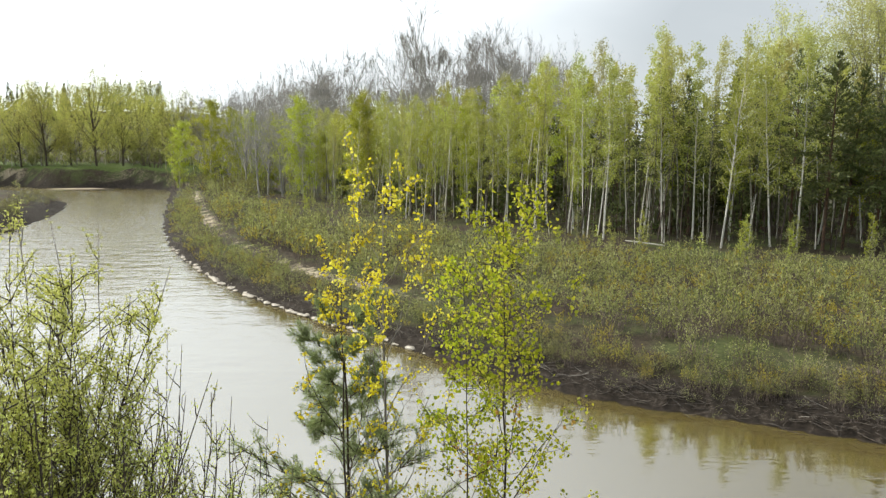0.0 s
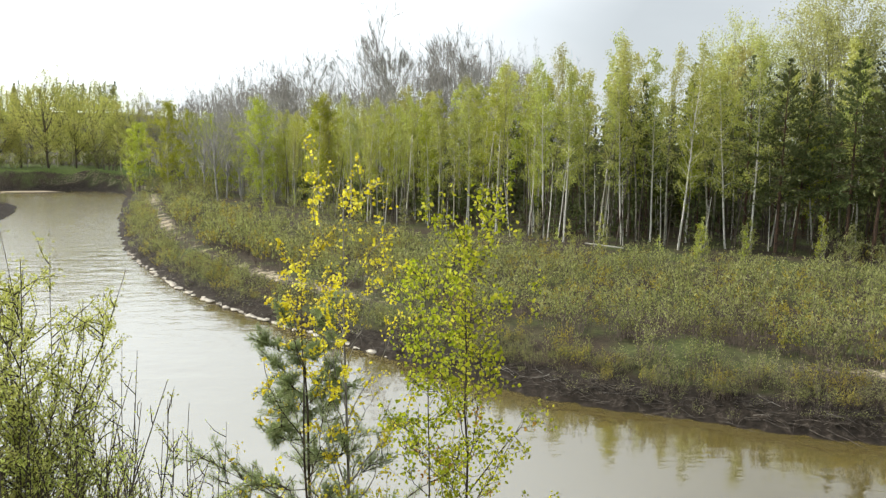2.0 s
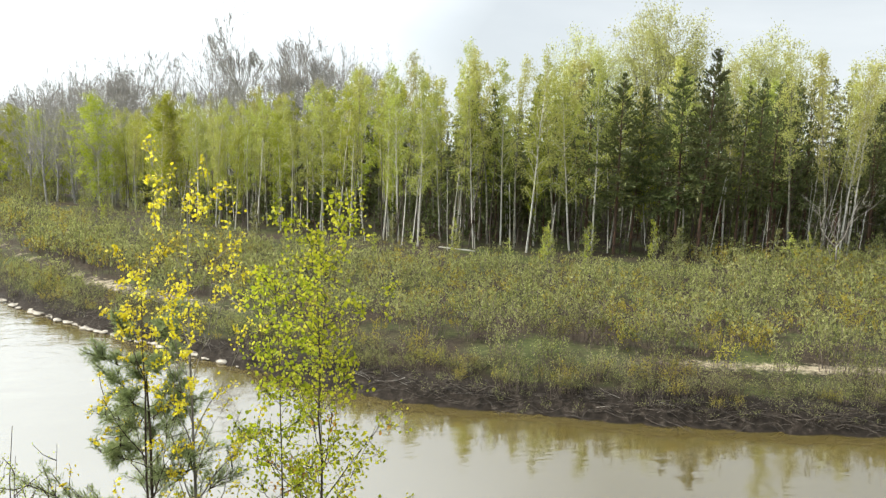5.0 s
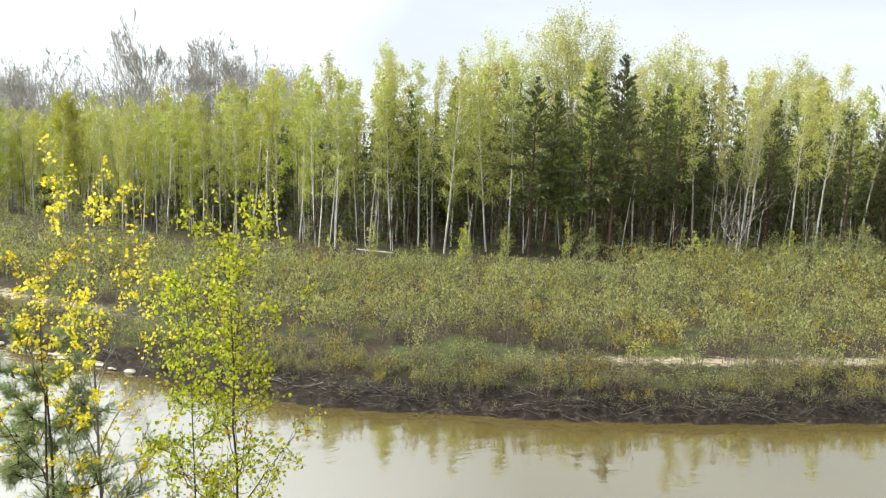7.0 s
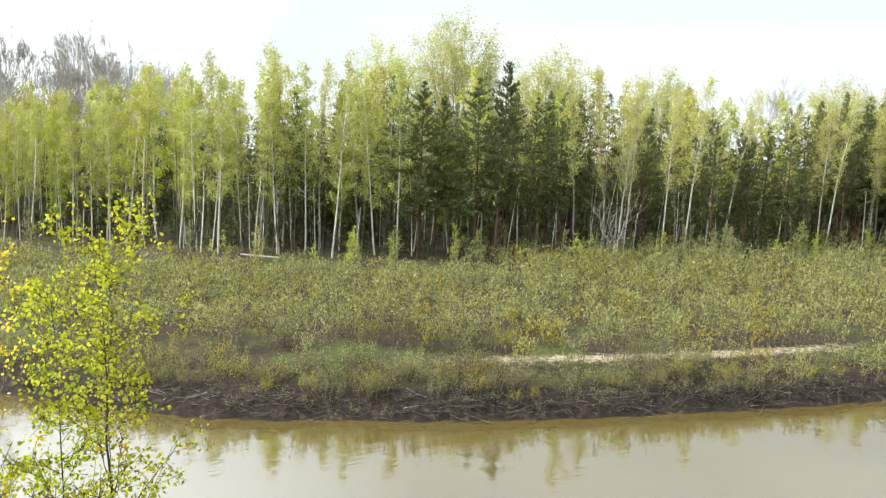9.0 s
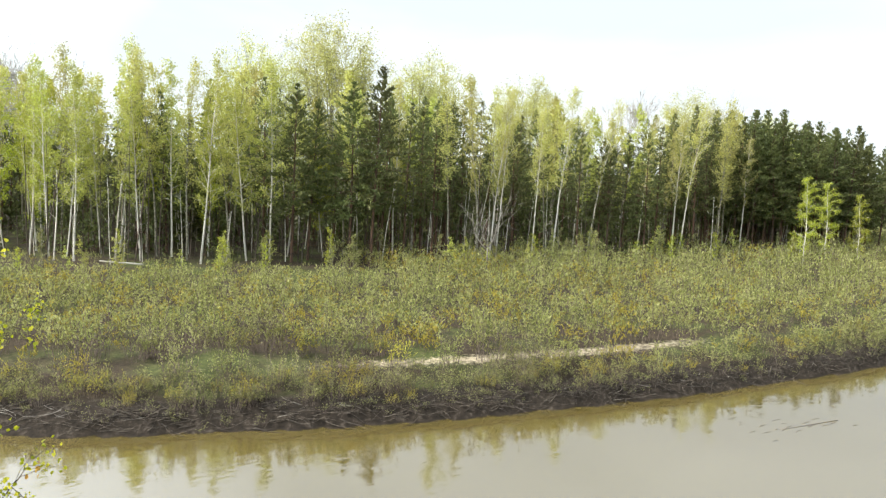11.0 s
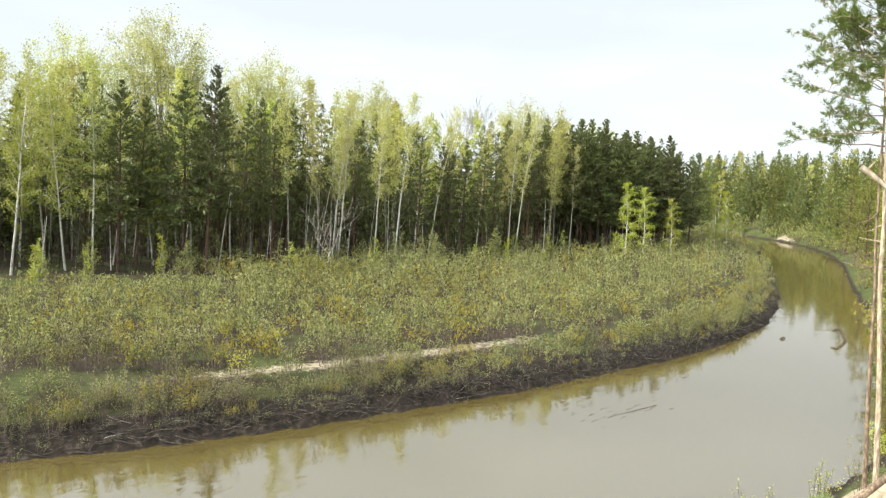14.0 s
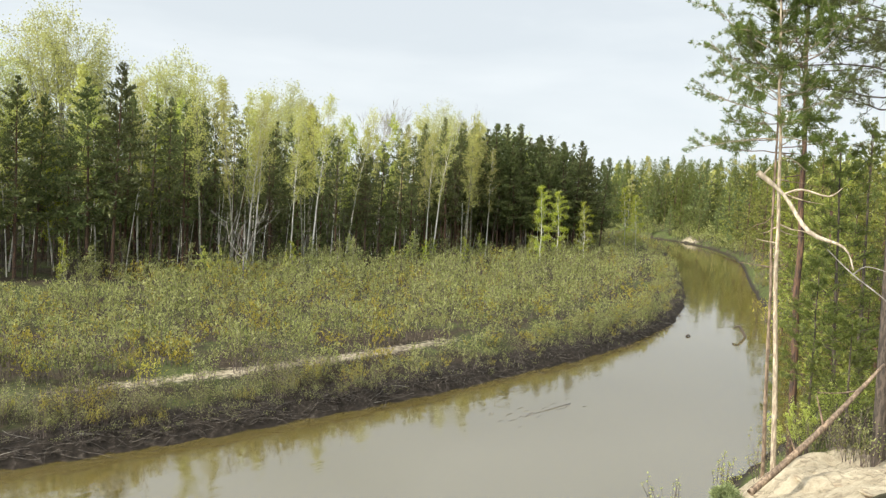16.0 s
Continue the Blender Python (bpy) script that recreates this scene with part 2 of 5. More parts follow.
# ---------------------------------------------------------------- plan of the river
# far shore from upstream to downstream, then the near shore, at water level
FAR_SHORE = [(-420, 210), (-250, 205), (-140, 186), (-105, 175), (-88, 166), (-74, 166), (-62, 162), (-55, 150), (-45.5, 122),
             (-34.6, 92), (-27, 73), (-20.4, 60), (-13.5, 49), (-5, 39.2), (5, 29.2), (14.4, 24.3), (23.3, 21.2), (32, 19),
             (45, 16.6), (54, 16), (64, 16.6), (78, 19.3), (96, 24.3), (121, 32), (160, 46), (185, 66), (195, 110), (185, 200), (160, 420)]
NEAR_SHORE = [(-420, 170), (-250, 168), (-140, 160), (-89, 146), (-67, 128), (-56, 107), (-50, 84), (-45, 63), (-34, 36),
              (-20, 17), (-8, 10.2), (0, 9.5), (8, 8.3), (18, 6.3), (28, 4.6), (45, 3.2), (60, 6), (77, 11), (102, 17),
              (138, 25), (162, 32.5), (184, 43), (206, 62), (222, 105), (216, 200), (195, 420)]


def smooth(points, steps=8):
    p = [Vector(points[0])] + [Vector(q) for q in points] + [Vector(points[-1])]
    out = []
    for a, b, c, d in zip(p, p[1:], p[2:], p[3:]):
        for k in range(steps):
            t = k / steps
            out.append(0.5 * ((2 * b) + (c - a) * t + (2 * a - 5 * b + 4 * c - d) * t * t + (3 * b - a - 3 * c + d) * t ** 3))
    out.append(p[-1])
    return np.array([tuple(v) for v in out])


FAR_LINE, NEAR_LINE = smooth(FAR_SHORE), smooth(NEAR_SHORE)
RIVER = np.vstack([FAR_LINE, NEAR_LINE[::-1]])


def line_distance(px, py, line):
    if px.size < 40:
        a, e = line[:-1], np.diff(line, axis=0)
        t = np.clip(((px[..., None] - a[:, 0]) * e[:, 0] + (py[..., None] - a[:, 1]) * e[:, 1]) / ((e * e).sum(1) + 1e-9), 0, 1)
        return np.hypot(px[..., None] - a[:, 0] - t * e[:, 0], py[..., None] - a[:, 1] - t * e[:, 1]).min(-1)
    best = np.full(px.shape, 1e9)
    for (ax, ay), (bx, by) in zip(line[:-1], line[1:]):
        dx, dy = bx - ax, by - ay
        t = np.clip(((px - ax) * dx + (py - ay) * dy) / (dx * dx + dy * dy + 1e-9), 0, 1)
        best = np.minimum(best, np.hypot(px - ax - t * dx, py - ay - t * dy))
    return best


def inside(px, py, ring):
    if px.size < 40:
        (ax, ay), (bx, by) = ring.T, np.roll(ring, -1, 0).T
        x, y = px[..., None], py[..., None]
        crossed = ((ay > y) != (by > y)) & (x < (bx - ax) * (y - ay) / (by - ay + 1e-12) + ax)
        return crossed.sum(-1) % 2 == 1
    hit = np.zeros(px.shape, bool)
    for (ax, ay), (bx, by) in zip(ring, np.roll(ring, -1, 0)):
        if ay != by:
            hit ^= ((ay > py) != (by > py)) & (px < (bx - ax) * (py - ay) / (by - ay) + ax)
    return hit


def wobble(px, py, s, seed):
    """Smooth noise between -1 and 1 from a few crossed waves."""
    g = np.random.default_rng(seed)
    out = np.zeros(np.shape(px))
    for k in range(7):
        a, f, ph = g.uniform(0, 6.28), s * 1.55 ** k, g.uniform(0, 6.28)
        out = out + np.sin(px * f * math.cos(a) + py * f * math.sin(a) + ph) / 1.45 ** k
    return out / 2.6


def land(px, py):
    """Height of the ground, and its shares of sand, mud and grass."""
    px, py = np.asarray(px, float), np.asarray(py, float)
    df, dn = line_distance(px, py, FAR_LINE), line_distance(px, py, NEAR_LINE)
    wet = inside(px, py, RIVER)
    jag = wobble(px, py, 0.7, 3)
    # far side: a dark undercut edge, a sandy shelf, then a flat wooded floor
    d = np.maximum(df + 0.35 * jag, 0)
    far = np.interp(d, [0, 0.35, 0.9, 2.4, 3.6, 6.5, 9, 40, 400], [0.03, 0.48, 0.70, 0.95, 1.18, 1.32, 1.2, 1.55, 2.0]) + 0.10 * jag * np.clip(d / 3, 0, 1)
    cut = np.clip((-px - 56) / 6, 0, 1) * np.clip((py - 140) / 12, 0, 1)
    far_cut = np.interp(d, [0, 0.8, 1.7, 2.6, 30, 500], [0.05, 1.2, 2.9, 4.3, 5.0, 6.0]) + 0.9 * jag * np.clip(d / 2, 0, 1) * np.clip((9 - d) / 6, 0.1, 1)
    far = far * (1 - cut) + far_cut * cut
    far = far + np.clip((d - 70) / 80, 0, 1) * np.clip((-px - 90) / 40, 0, 1) * 20.0
    # near side: a steep sandy bluff
    d2 = np.maximum(dn + 0.25 * jag, 0)
    bluff = np.interp(d2, [0, 1.0, 4.6, 6.9, 9.4, 14, 200], [0.05, 0.8, 4.9, 6.3, 8.35, 8.5, 9.5]) + 0.12 * jag * np.clip(d2 / 2, 0, 1)
    shelf = np.clip((px - 8) / 4, 0, 1) * np.clip((60 - px) / 20, 0, 1)
    bluff = bluff * (1 - shelf) + shelf * np.interp(d2, [0, 1.0, 4.6, 6.6, 13, 40], [0.05, 0.8, 4.3, 5.1, 5.2, 8.0])
    worn = np.clip((px - 7) / 3, 0, 1) * np.clip((24 - px) / 4, 0, 1)
    rill = wobble(px * 1.6 + py * 0.5, py * 0.7, 1.6, 21)
    bluff = bluff + worn * (0.28 * np.abs(rill) + 0.28 * np.floor(2.2 * wobble(px, py, 1.3, 22)) / 2.2)
    flat = np.interp(d2, [0, 1.0, 3, 40, 300], [0.05, 0.7, 1.3, 2.2, 4.0]) + 0.1 * jag
    hill = np.clip((px - 22) / 60, 0, 1) * np.clip((d2 - 5) / 60, 0, 1) * 9.0
    low = np.clip((-px - 22) / 18, 0, 1)
    down = np.clip((px - 55) / 60, 0, 1)
    near = bluff * (1 - low) * (1 - 0.75 * down) + flat * (low + 0.75 * down * (1 - low)) + hill
    z = np.where(df < dn, far, near)
    depth = np.minimum(df, dn)
    z = np.where(wet, -np.clip(depth * 0.35, 0.05, 1.6), z)
    # a pale gravel bar off the cut bank
    bar = np.clip(1.3 - np.hypot((px + 79) / 8, (py - 160 - 0.10 * (px + 79)) / 1.5) + 0.25 * jag, 0, 1)
    z = np.where(wet & (bar > 0), -0.1 + 0.5 * bar, z)
    on_far = (df < dn) & ~wet
    sand = np.where(on_far, np.exp(-((d - 4.5) / np.interp(px, [-6, 4], [1.3, 1.0])) ** 2) * (0.47 + 0.14 * np.clip((-px - 3) / 10, 0, 1) + 0.28 * wobble(px, py, 0.16, 9)) * (1 - cut) * np.clip((62 - px) / 12, 0, 1), 0)
    sand = np.where(~on_far & ~wet, np.clip((px - 5) / 6, 0, 1) * np.clip((20.6 + 0.5 * jag - px) / 1.6, 0, 1) * 0.70, sand)
    sand = np.maximum(sand, np.where(on_far, cut * np.clip(1.2 - d / 5, 0, 1) * (0.52 + 0.36 * wobble(px, py, 0.22, 12)), 0))
    mud = np.where(on_far, np.clip(1.0 - (d - np.interp(px, [-4, 8], [0.4, 1.0])) / 1.3, 0, 1), np.where(wet, 1.0, np.clip(np.interp(px, [30, 60], [1.2, 0.75]) - d2 + 2.5 * low, 0, 1)))
    sand = np.where(wet, bar, sand)
    mud = np.where(wet & (bar > 0.3), 0.0, mud)
    sand = np.maximum(sand, np.where(wet | on_far, 0, 0.75 * np.exp(-((px - 192) ** 2 + (py - 48) ** 2) / 60)))
    mud = np.where(on_far & (cut > 0.5), np.clip(1.3 - d / 3.6, 0, 1) * 0.45, mud)
    grass = np.where(on_far, cut * np.clip((d - 2.4) / 1.2, 0, 1) * np.clip((30 - d) / 8, 0, 1), np.where(wet, 0.0, np.clip((px - 18) / 2, 0, 1) * 0.5))
    return z, sand, mud, grass


def ground_height(x, y):
    return float(land(np.array([x]), np.array([y]))[0][0])


# ---------------------------------------------------------------- mesh building
class Shape:
    """Gathers tubes and leaves, and turns them into one mesh."""

    def __init__(self):
        self.v, self.f, self.n = [], [], 0

    def add(self, verts, faces):
        self.v.append(np.asarray(verts, float))
        self.f.extend([tuple(i + self.n for i in f) for f in faces])
        self.n += len(verts)

    def tube(self, pts, radii, sides=5, cap=True):
        pts = np.asarray(pts, float)
        k = len(pts)
        tang = np.gradient(pts, axis=0)
        tang /= np.linalg.norm(tang, axis=1, keepdims=True) + 1e-9
        ref = np.where(np.abs(tang[:, 2:3]) > 0.9, np.array([[1.0, 0, 0]]), np.array([[0, 0, 1.0]]))
        a = np.cross(tang, ref)
        a /= np.linalg.norm(a, axis=1, keepdims=True) + 1e-9
        b = np.cross(tang, a)
        ang = np.arange(sides) * 2 * math.pi / sides
        ring = a[:, None] * np.cos(ang)[None, :, None] + b[:, None] * np.sin(ang)[None, :, None]
        verts = (pts[:, None] + ring * np.asarray(radii, float)[:, None, None]).reshape(-1, 3)
        faces = []
        for i in range(k - 1):
            for j in range(sides):
                q = (j + 1) % sides
                faces.append((i * sides + j, i * sides + q, (i + 1) * sides + q, (i + 1) * sides + j))
        if cap:
            faces.append(tuple((k - 1) * sides + j for j in range(sides)))
        self.add(verts, faces)

    def slips(self, at, along, length, width, rng):
        """Small pointed leaves for plants that stand far off."""
        at, along = np.asarray(at, float), np.asarray(along, float)
        k = len(at)
        if not k:
            return
        along = along / (np.linalg.norm(along, axis=1, keepdims=True) + 1e-9)
        side = np.cross(along, rng.normal(size=(k, 3)))
        side /= np.linalg.norm(side, axis=1, keepdims=True) + 1e-9
        length = np.broadcast_to(length, (k,))[:, None]
        width = np.broadcast_to(width, (k,))[:, None]
        verts = np.stack([at + side * width / 2, at - side * width / 2, at + along * length], 1).reshape(-1, 3)
        base = self.n
        self.v.append(verts)
        self.f.extend((base + np.arange(3 * k).reshape(-1, 3)).tolist())
        self.n += 3 * k

    def leaves(self, at, along, length, width, rng, bend=0.25):
        at, along = np.asarray(at, float), np.asarray(along, float)
        k = len(at)
        if not k:
            return
        along = along / (np.linalg.norm(along, axis=1, keepdims=True) + 1e-9)
        side = np.cross(along, rng.normal(size=(k, 3)))
        side /= np.linalg.norm(side, axis=1, keepdims=True) + 1e-9
        up = np.cross(side, along)
        length = np.broadcast_to(length, (k,))[:, None]
        width = np.broadcast_to(width, (k,))[:, None]
        mid = at + along * length * 0.45 + up * length * bend * 0.4
        verts = np.stack([at, mid + side * width / 2, at + along * length, mid - side * width / 2], 1).reshape(-1, 3)
        base = self.n
        self.v.append(verts)
        self.f.extend([(base + 4 * i, base + 4 * i + 1, base + 4 * i + 2, base + 4 * i + 3) for i in range(k)])
        self.n += 4 * k

    def mesh(self, name, mat, shade=False):
        me = bpy.data.meshes.new(name)
        v = np.vstack(self.v) if self.v else np.zeros((0, 3))
        me.from_pydata(v.tolist(), [], self.f)
        me.materials.append(mat)
        if shade:
            me.polygons.foreach_set("use_smooth", [True] * len(me.polygons))
        me.update()
        return me


def part(name, shape, mat, parent, label="", smooth_faces=True):
    ob = new(name, shape.mesh(name, mat, smooth_faces))
    ob.parent = parent
    return tagged(ob, label) if label else ob


def stem(p, d, length, k, wander, rise, rng):
    p, d = np.array(p, float), np.array(d, float)
    d /= np.linalg.norm(d)
    out = [p.copy()]
    for _ in range(k):
        d = d + rng.normal(0, wander, 3) + np.array([0, 0, rise])
        d /= np.linalg.norm(d)
        p = p + d * (length / k)
        out.append(p.copy())
    return np.array(out)


def along_line(pts, u):
    s = np.clip(np.asarray(u, float), 0, 1) * (len(pts) - 1)
    i = np.minimum(s.astype(int), len(pts) - 2)
    w = (s - i)[:, None]
    return pts[i] * (1 - w) + pts[i + 1] * w


def compass(a, up):
    return np.array([math.cos(a) * math.cos(up), math.sin(a) * math.cos(up), math.sin(up)])


def taper(r, k, tip=0.15):
    return r * np.linspace(1, tip, k)


class Kind:
    """A plant that is built once and then copied."""

    def __init__(self, build):
        self.build, self.first = build, None

    def put(self, m, label="", group=""):
        if self.first is None:
            self.first = self.build()
            self.first.matrix_basis = m
            ob = self.first
        else:
            ob = copy_thing(self.first, m @ Matrix.Diagonal([1 / k for k in self.first.scale] + [1]))
        return tagged(ob, label, group=group)


def scaled(m, s, sz=None):
    return m @ Matrix.Diagonal((s, s, sz or s, 1))


# ---------------------------------------------------------------- kinds of trees
def slim_tree(seed, h, leaf_mat, bark, spread, bottom, leaf_count, leaf_size, hang, name, label, lean=0.03, limbs=34, rise=0.02, steep=0.75, rough=False, peak=0.3):
    """Birch or aspen: a thin stem, rising limbs, a narrow open crown that thins out to the tip."""
    rng = np.random.default_rng(seed)
    root = tagged(new(name), label, name.replace("_", " "))
    wood, crown = Shape(), Shape()
    trunk = stem((0, 0, -0.15), (rng.normal(0, lean), rng.normal(0, lean), 1), h, 11, 0.028, 0.02, rng)
    r0 = 0.0052 * h + 0.015
    wood.tube(trunk, taper(r0, 12, 0.08), 6)
    spots, ways = [], []
    for i in range(limbs):
        u = bottom + (0.985 - bottom) * ((i + rng.uniform(0, 1)) / limbs) ** 0.95
        s = (u - bottom) / (1 - bottom)
        outline = (0.45 + 0.55 * s / peak) if s < peak else ((1 - s) / (1 - peak)) ** 0.6
        reach = h * spread * (0.10 + 1.05 * outline) * rng.uniform(0.55, 1.3)
        p = along_line(trunk, [u])[0]
        line = stem(p, compass(rng.uniform(0, 6.28), rng.uniform(steep - 0.3, steep + 0.3) + 0.3 * s), reach, 4, 0.16, rise, rng)
        wood.tube(line[::2] if rough else line, taper(r0 * 0.30 * (1.15 - s), 3 if rough else 5, 0.2), 3)
        k = max(2, int(leaf_count / limbs / 5 * (0.35 + 1.0 * outline)))
        for _ in range(4):
            q = along_line(line, [rng.uniform(0.25, 1)])[0]
            d = (line[-1] - line[0]) / reach + rng.normal(0, 0.55, 3) + np.array([0, 0, -hang * 0.5])
            tw = stem(q, d, reach * rng.uniform(0.25, 0.5), 2, 0.2, -hang * 0.3, rng)
            if not rough:
                wood.slips(tw[:1], tw[-1:] - tw[:1], np.linalg.norm(tw[-1] - tw[0]), 0.03, rng)
            spots.append(along_line(tw, rng.uniform(0, 1, k)))
            ways.append(np.tile(tw[-1] - tw[0], (k, 1)))
        spots.append(along_line(line, rng.uniform(0.25, 1, k)))
        ways.append(np.tile(line[-1] - line[0], (k, 1)))
    at, way = np.vstack(spots), np.vstack(ways)
    at = at + rng.normal(0, 0.16 * h / 16, at.shape) + np.array([0, 0, -hang]) * rng.uniform(0, 0.5, (len(at), 1))
    way = way / (np.linalg.norm(way, axis=1, keepdims=True) + 1e-6) + rng.normal(0, 0.8, at.shape) + np.array([0, 0, -hang])
    crown.slips(at, way, leaf_size * rng.uniform(0.6, 1.3, len(at)), leaf_size * 0.75 * rng.uniform(0.7, 1.2, len(at)), rng)
    part("trunk", wood, bark, root)
    part("crown", crown, leaf_mat, root, smooth_faces=False)
    return root


def forest_pine(seed, h, bottom=0.33, spread=0.16, count=1700, tuft=0.30, mat=None, label="tall dark green pine standing in the wood", plain=False):
    rng = np.random.default_rng(seed)
    root = tagged(new("pine_tree"), label, "pine tree")
    wood, crown = Shape(), Shape()
    trunk = stem((0, 0, -0.15), (rng.normal(0, 0.02), rng.normal(0, 0.02), 1), h, 9, 0.012, 0.02, rng)
    r0 = 0.008 * h + 0.02
    wood.tube(trunk, taper(r0, 10, 0.1), 6)
    for _ in range(9):
        p = along_line(trunk, [rng.uniform(0.1, max(bottom, 0.2))])[0]
        wood.tube(stem(p, compass(rng.uniform(0, 6.28), rng.uniform(-0.3, 0.3)), rng.uniform(0.5, 1.5), 2, 0.15, -0.02, rng), [0.025, 0.015, 0.006], 3)
    whorls = max(6, int(h * (1 - bottom) / 0.55))
    per = max(2, int(count / (whorls * 5)))
    spots, ways, sizes = [], [], []
    for w in range(whorls):
        for b in range(5):
            s = min((w + rng.uniform(0, 1.3)) / whorls, 0.99)
            u = bottom + (1 - bottom) * s
            reach = h * spread * (1 - s) ** 0.8 * min(1, 0.5 + 1.7 * s) * rng.uniform(0.55, 1.45) + 0.05
            d = compass(b * 1.257 + w * 0.9 + rng.normal(0, 0.25), -0.12 + 0.95 * s ** 1.5 + rng.normal(0, 0.16))
            line = stem(along_line(trunk, [u])[0], d, reach, 3, 0.1, 0.05, rng)
            if not plain:
                wood.tube(line[::3], taper(0.035 * (1.1 - s), 2, 0.3), 3)
            k = max(2, per // 2) if s > 0.88 else per if s > 0.7 else int(per * 1.15)
            q = along_line(line, rng.uniform(0.28, 1.02, k)) + rng.normal(0, 0.13 * (1.15 - 0.8 * s), (k, 3)) * np.array([1.3, 1.3, 0.7])
            spots.append(q)
            sizes.append(np.full(k, 1.1 - 0.5 * s))
            ways.append(np.tile(d, (k, 1)) * 0.7 + rng.normal(0, 0.6, (k, 3)) + np.array([0, 0, 0.35 + 0.5 * s]))
    at, way = np.vstack(spots), np.vstack(ways)
    size = tuft * np.concatenate(sizes)
    crown.slips(at, way, size * rng.uniform(0.6, 1.3, len(at)), size * 0.45, rng)
    part("trunk", wood, BARK_PINE, root)
    part("crown", crown, mat or NEEDLE, root, smooth_faces=False)
    return root


def grow(wood, p, d, length, radius, depth, rng, tips, fork=3, angle=0.5, rise=0.03, shrink=0.68):
    line = stem(p, d, length, 4 if depth > 1 else 2 if depth else 1, 0.09, rise, rng)
    if depth == 0:
        wood.slips(line[:1], line[1:] - line[:1], length, radius * 2.2, rng)
        tips.append(line)
        return
    wood.tube(line, taper(radius, len(line), 0.55), 6 if depth > 3 else 3)
    way = line[-1] - line[-2]
    way /= np.linalg.norm(way)
    for i in range(fork):
        q = line[-1] if i < 2 else along_line(line, [rng.uniform(0.4, 0.85)])[0]
        side = rng.normal(0, 1, 3)
        side -= way * (side @ way)
        side /= np.linalg.norm(side)
        a = angle * rng.uniform(0.5, 1.3)
        grow(wood, q, way * math.cos(a) + side * math.sin(a), length * shrink * rng.uniform(0.8, 1.2), radius * 0.56, depth - 1, rng, tips, fork, angle, rise, shrink)


def broad_tree(seed, h, label, bark, depth=5, angle=0.42, name="poplar_tree", clear=0.24, shrink=0.70):
    """A big old tree without leaves: forked limbs and a fan of fine twigs."""
    rng = np.random.default_rng(seed)
    root = tagged(new(name), label, name.replace("_", " "))
    wood, tips = Shape(), []
    grow(wood, (0, 0, -0.2), (rng.normal(0, 0.04), rng.normal(0, 0.04), 1), h * clear, h * 0.011, depth, rng, tips, 3, angle, 0.07, shrink)
    at = np.vstack([along_line(t, rng.uniform(0, 1, 4)) for t in tips])
    way = np.vstack([np.tile(t[-1] - t[0], (4, 1)) / np.linalg.norm(t[-1] - t[0]) for t in tips]) + rng.normal(0, 0.35, at.shape) + np.array([0, 0, 0.45])
    wood.slips(at, way, rng.uniform(0.5, 1.1, len(at)), 0.03, rng)
    part("trunk", wood, bark, root)
    root["reach"] = max(t[-1][2] for t in tips)
    return root


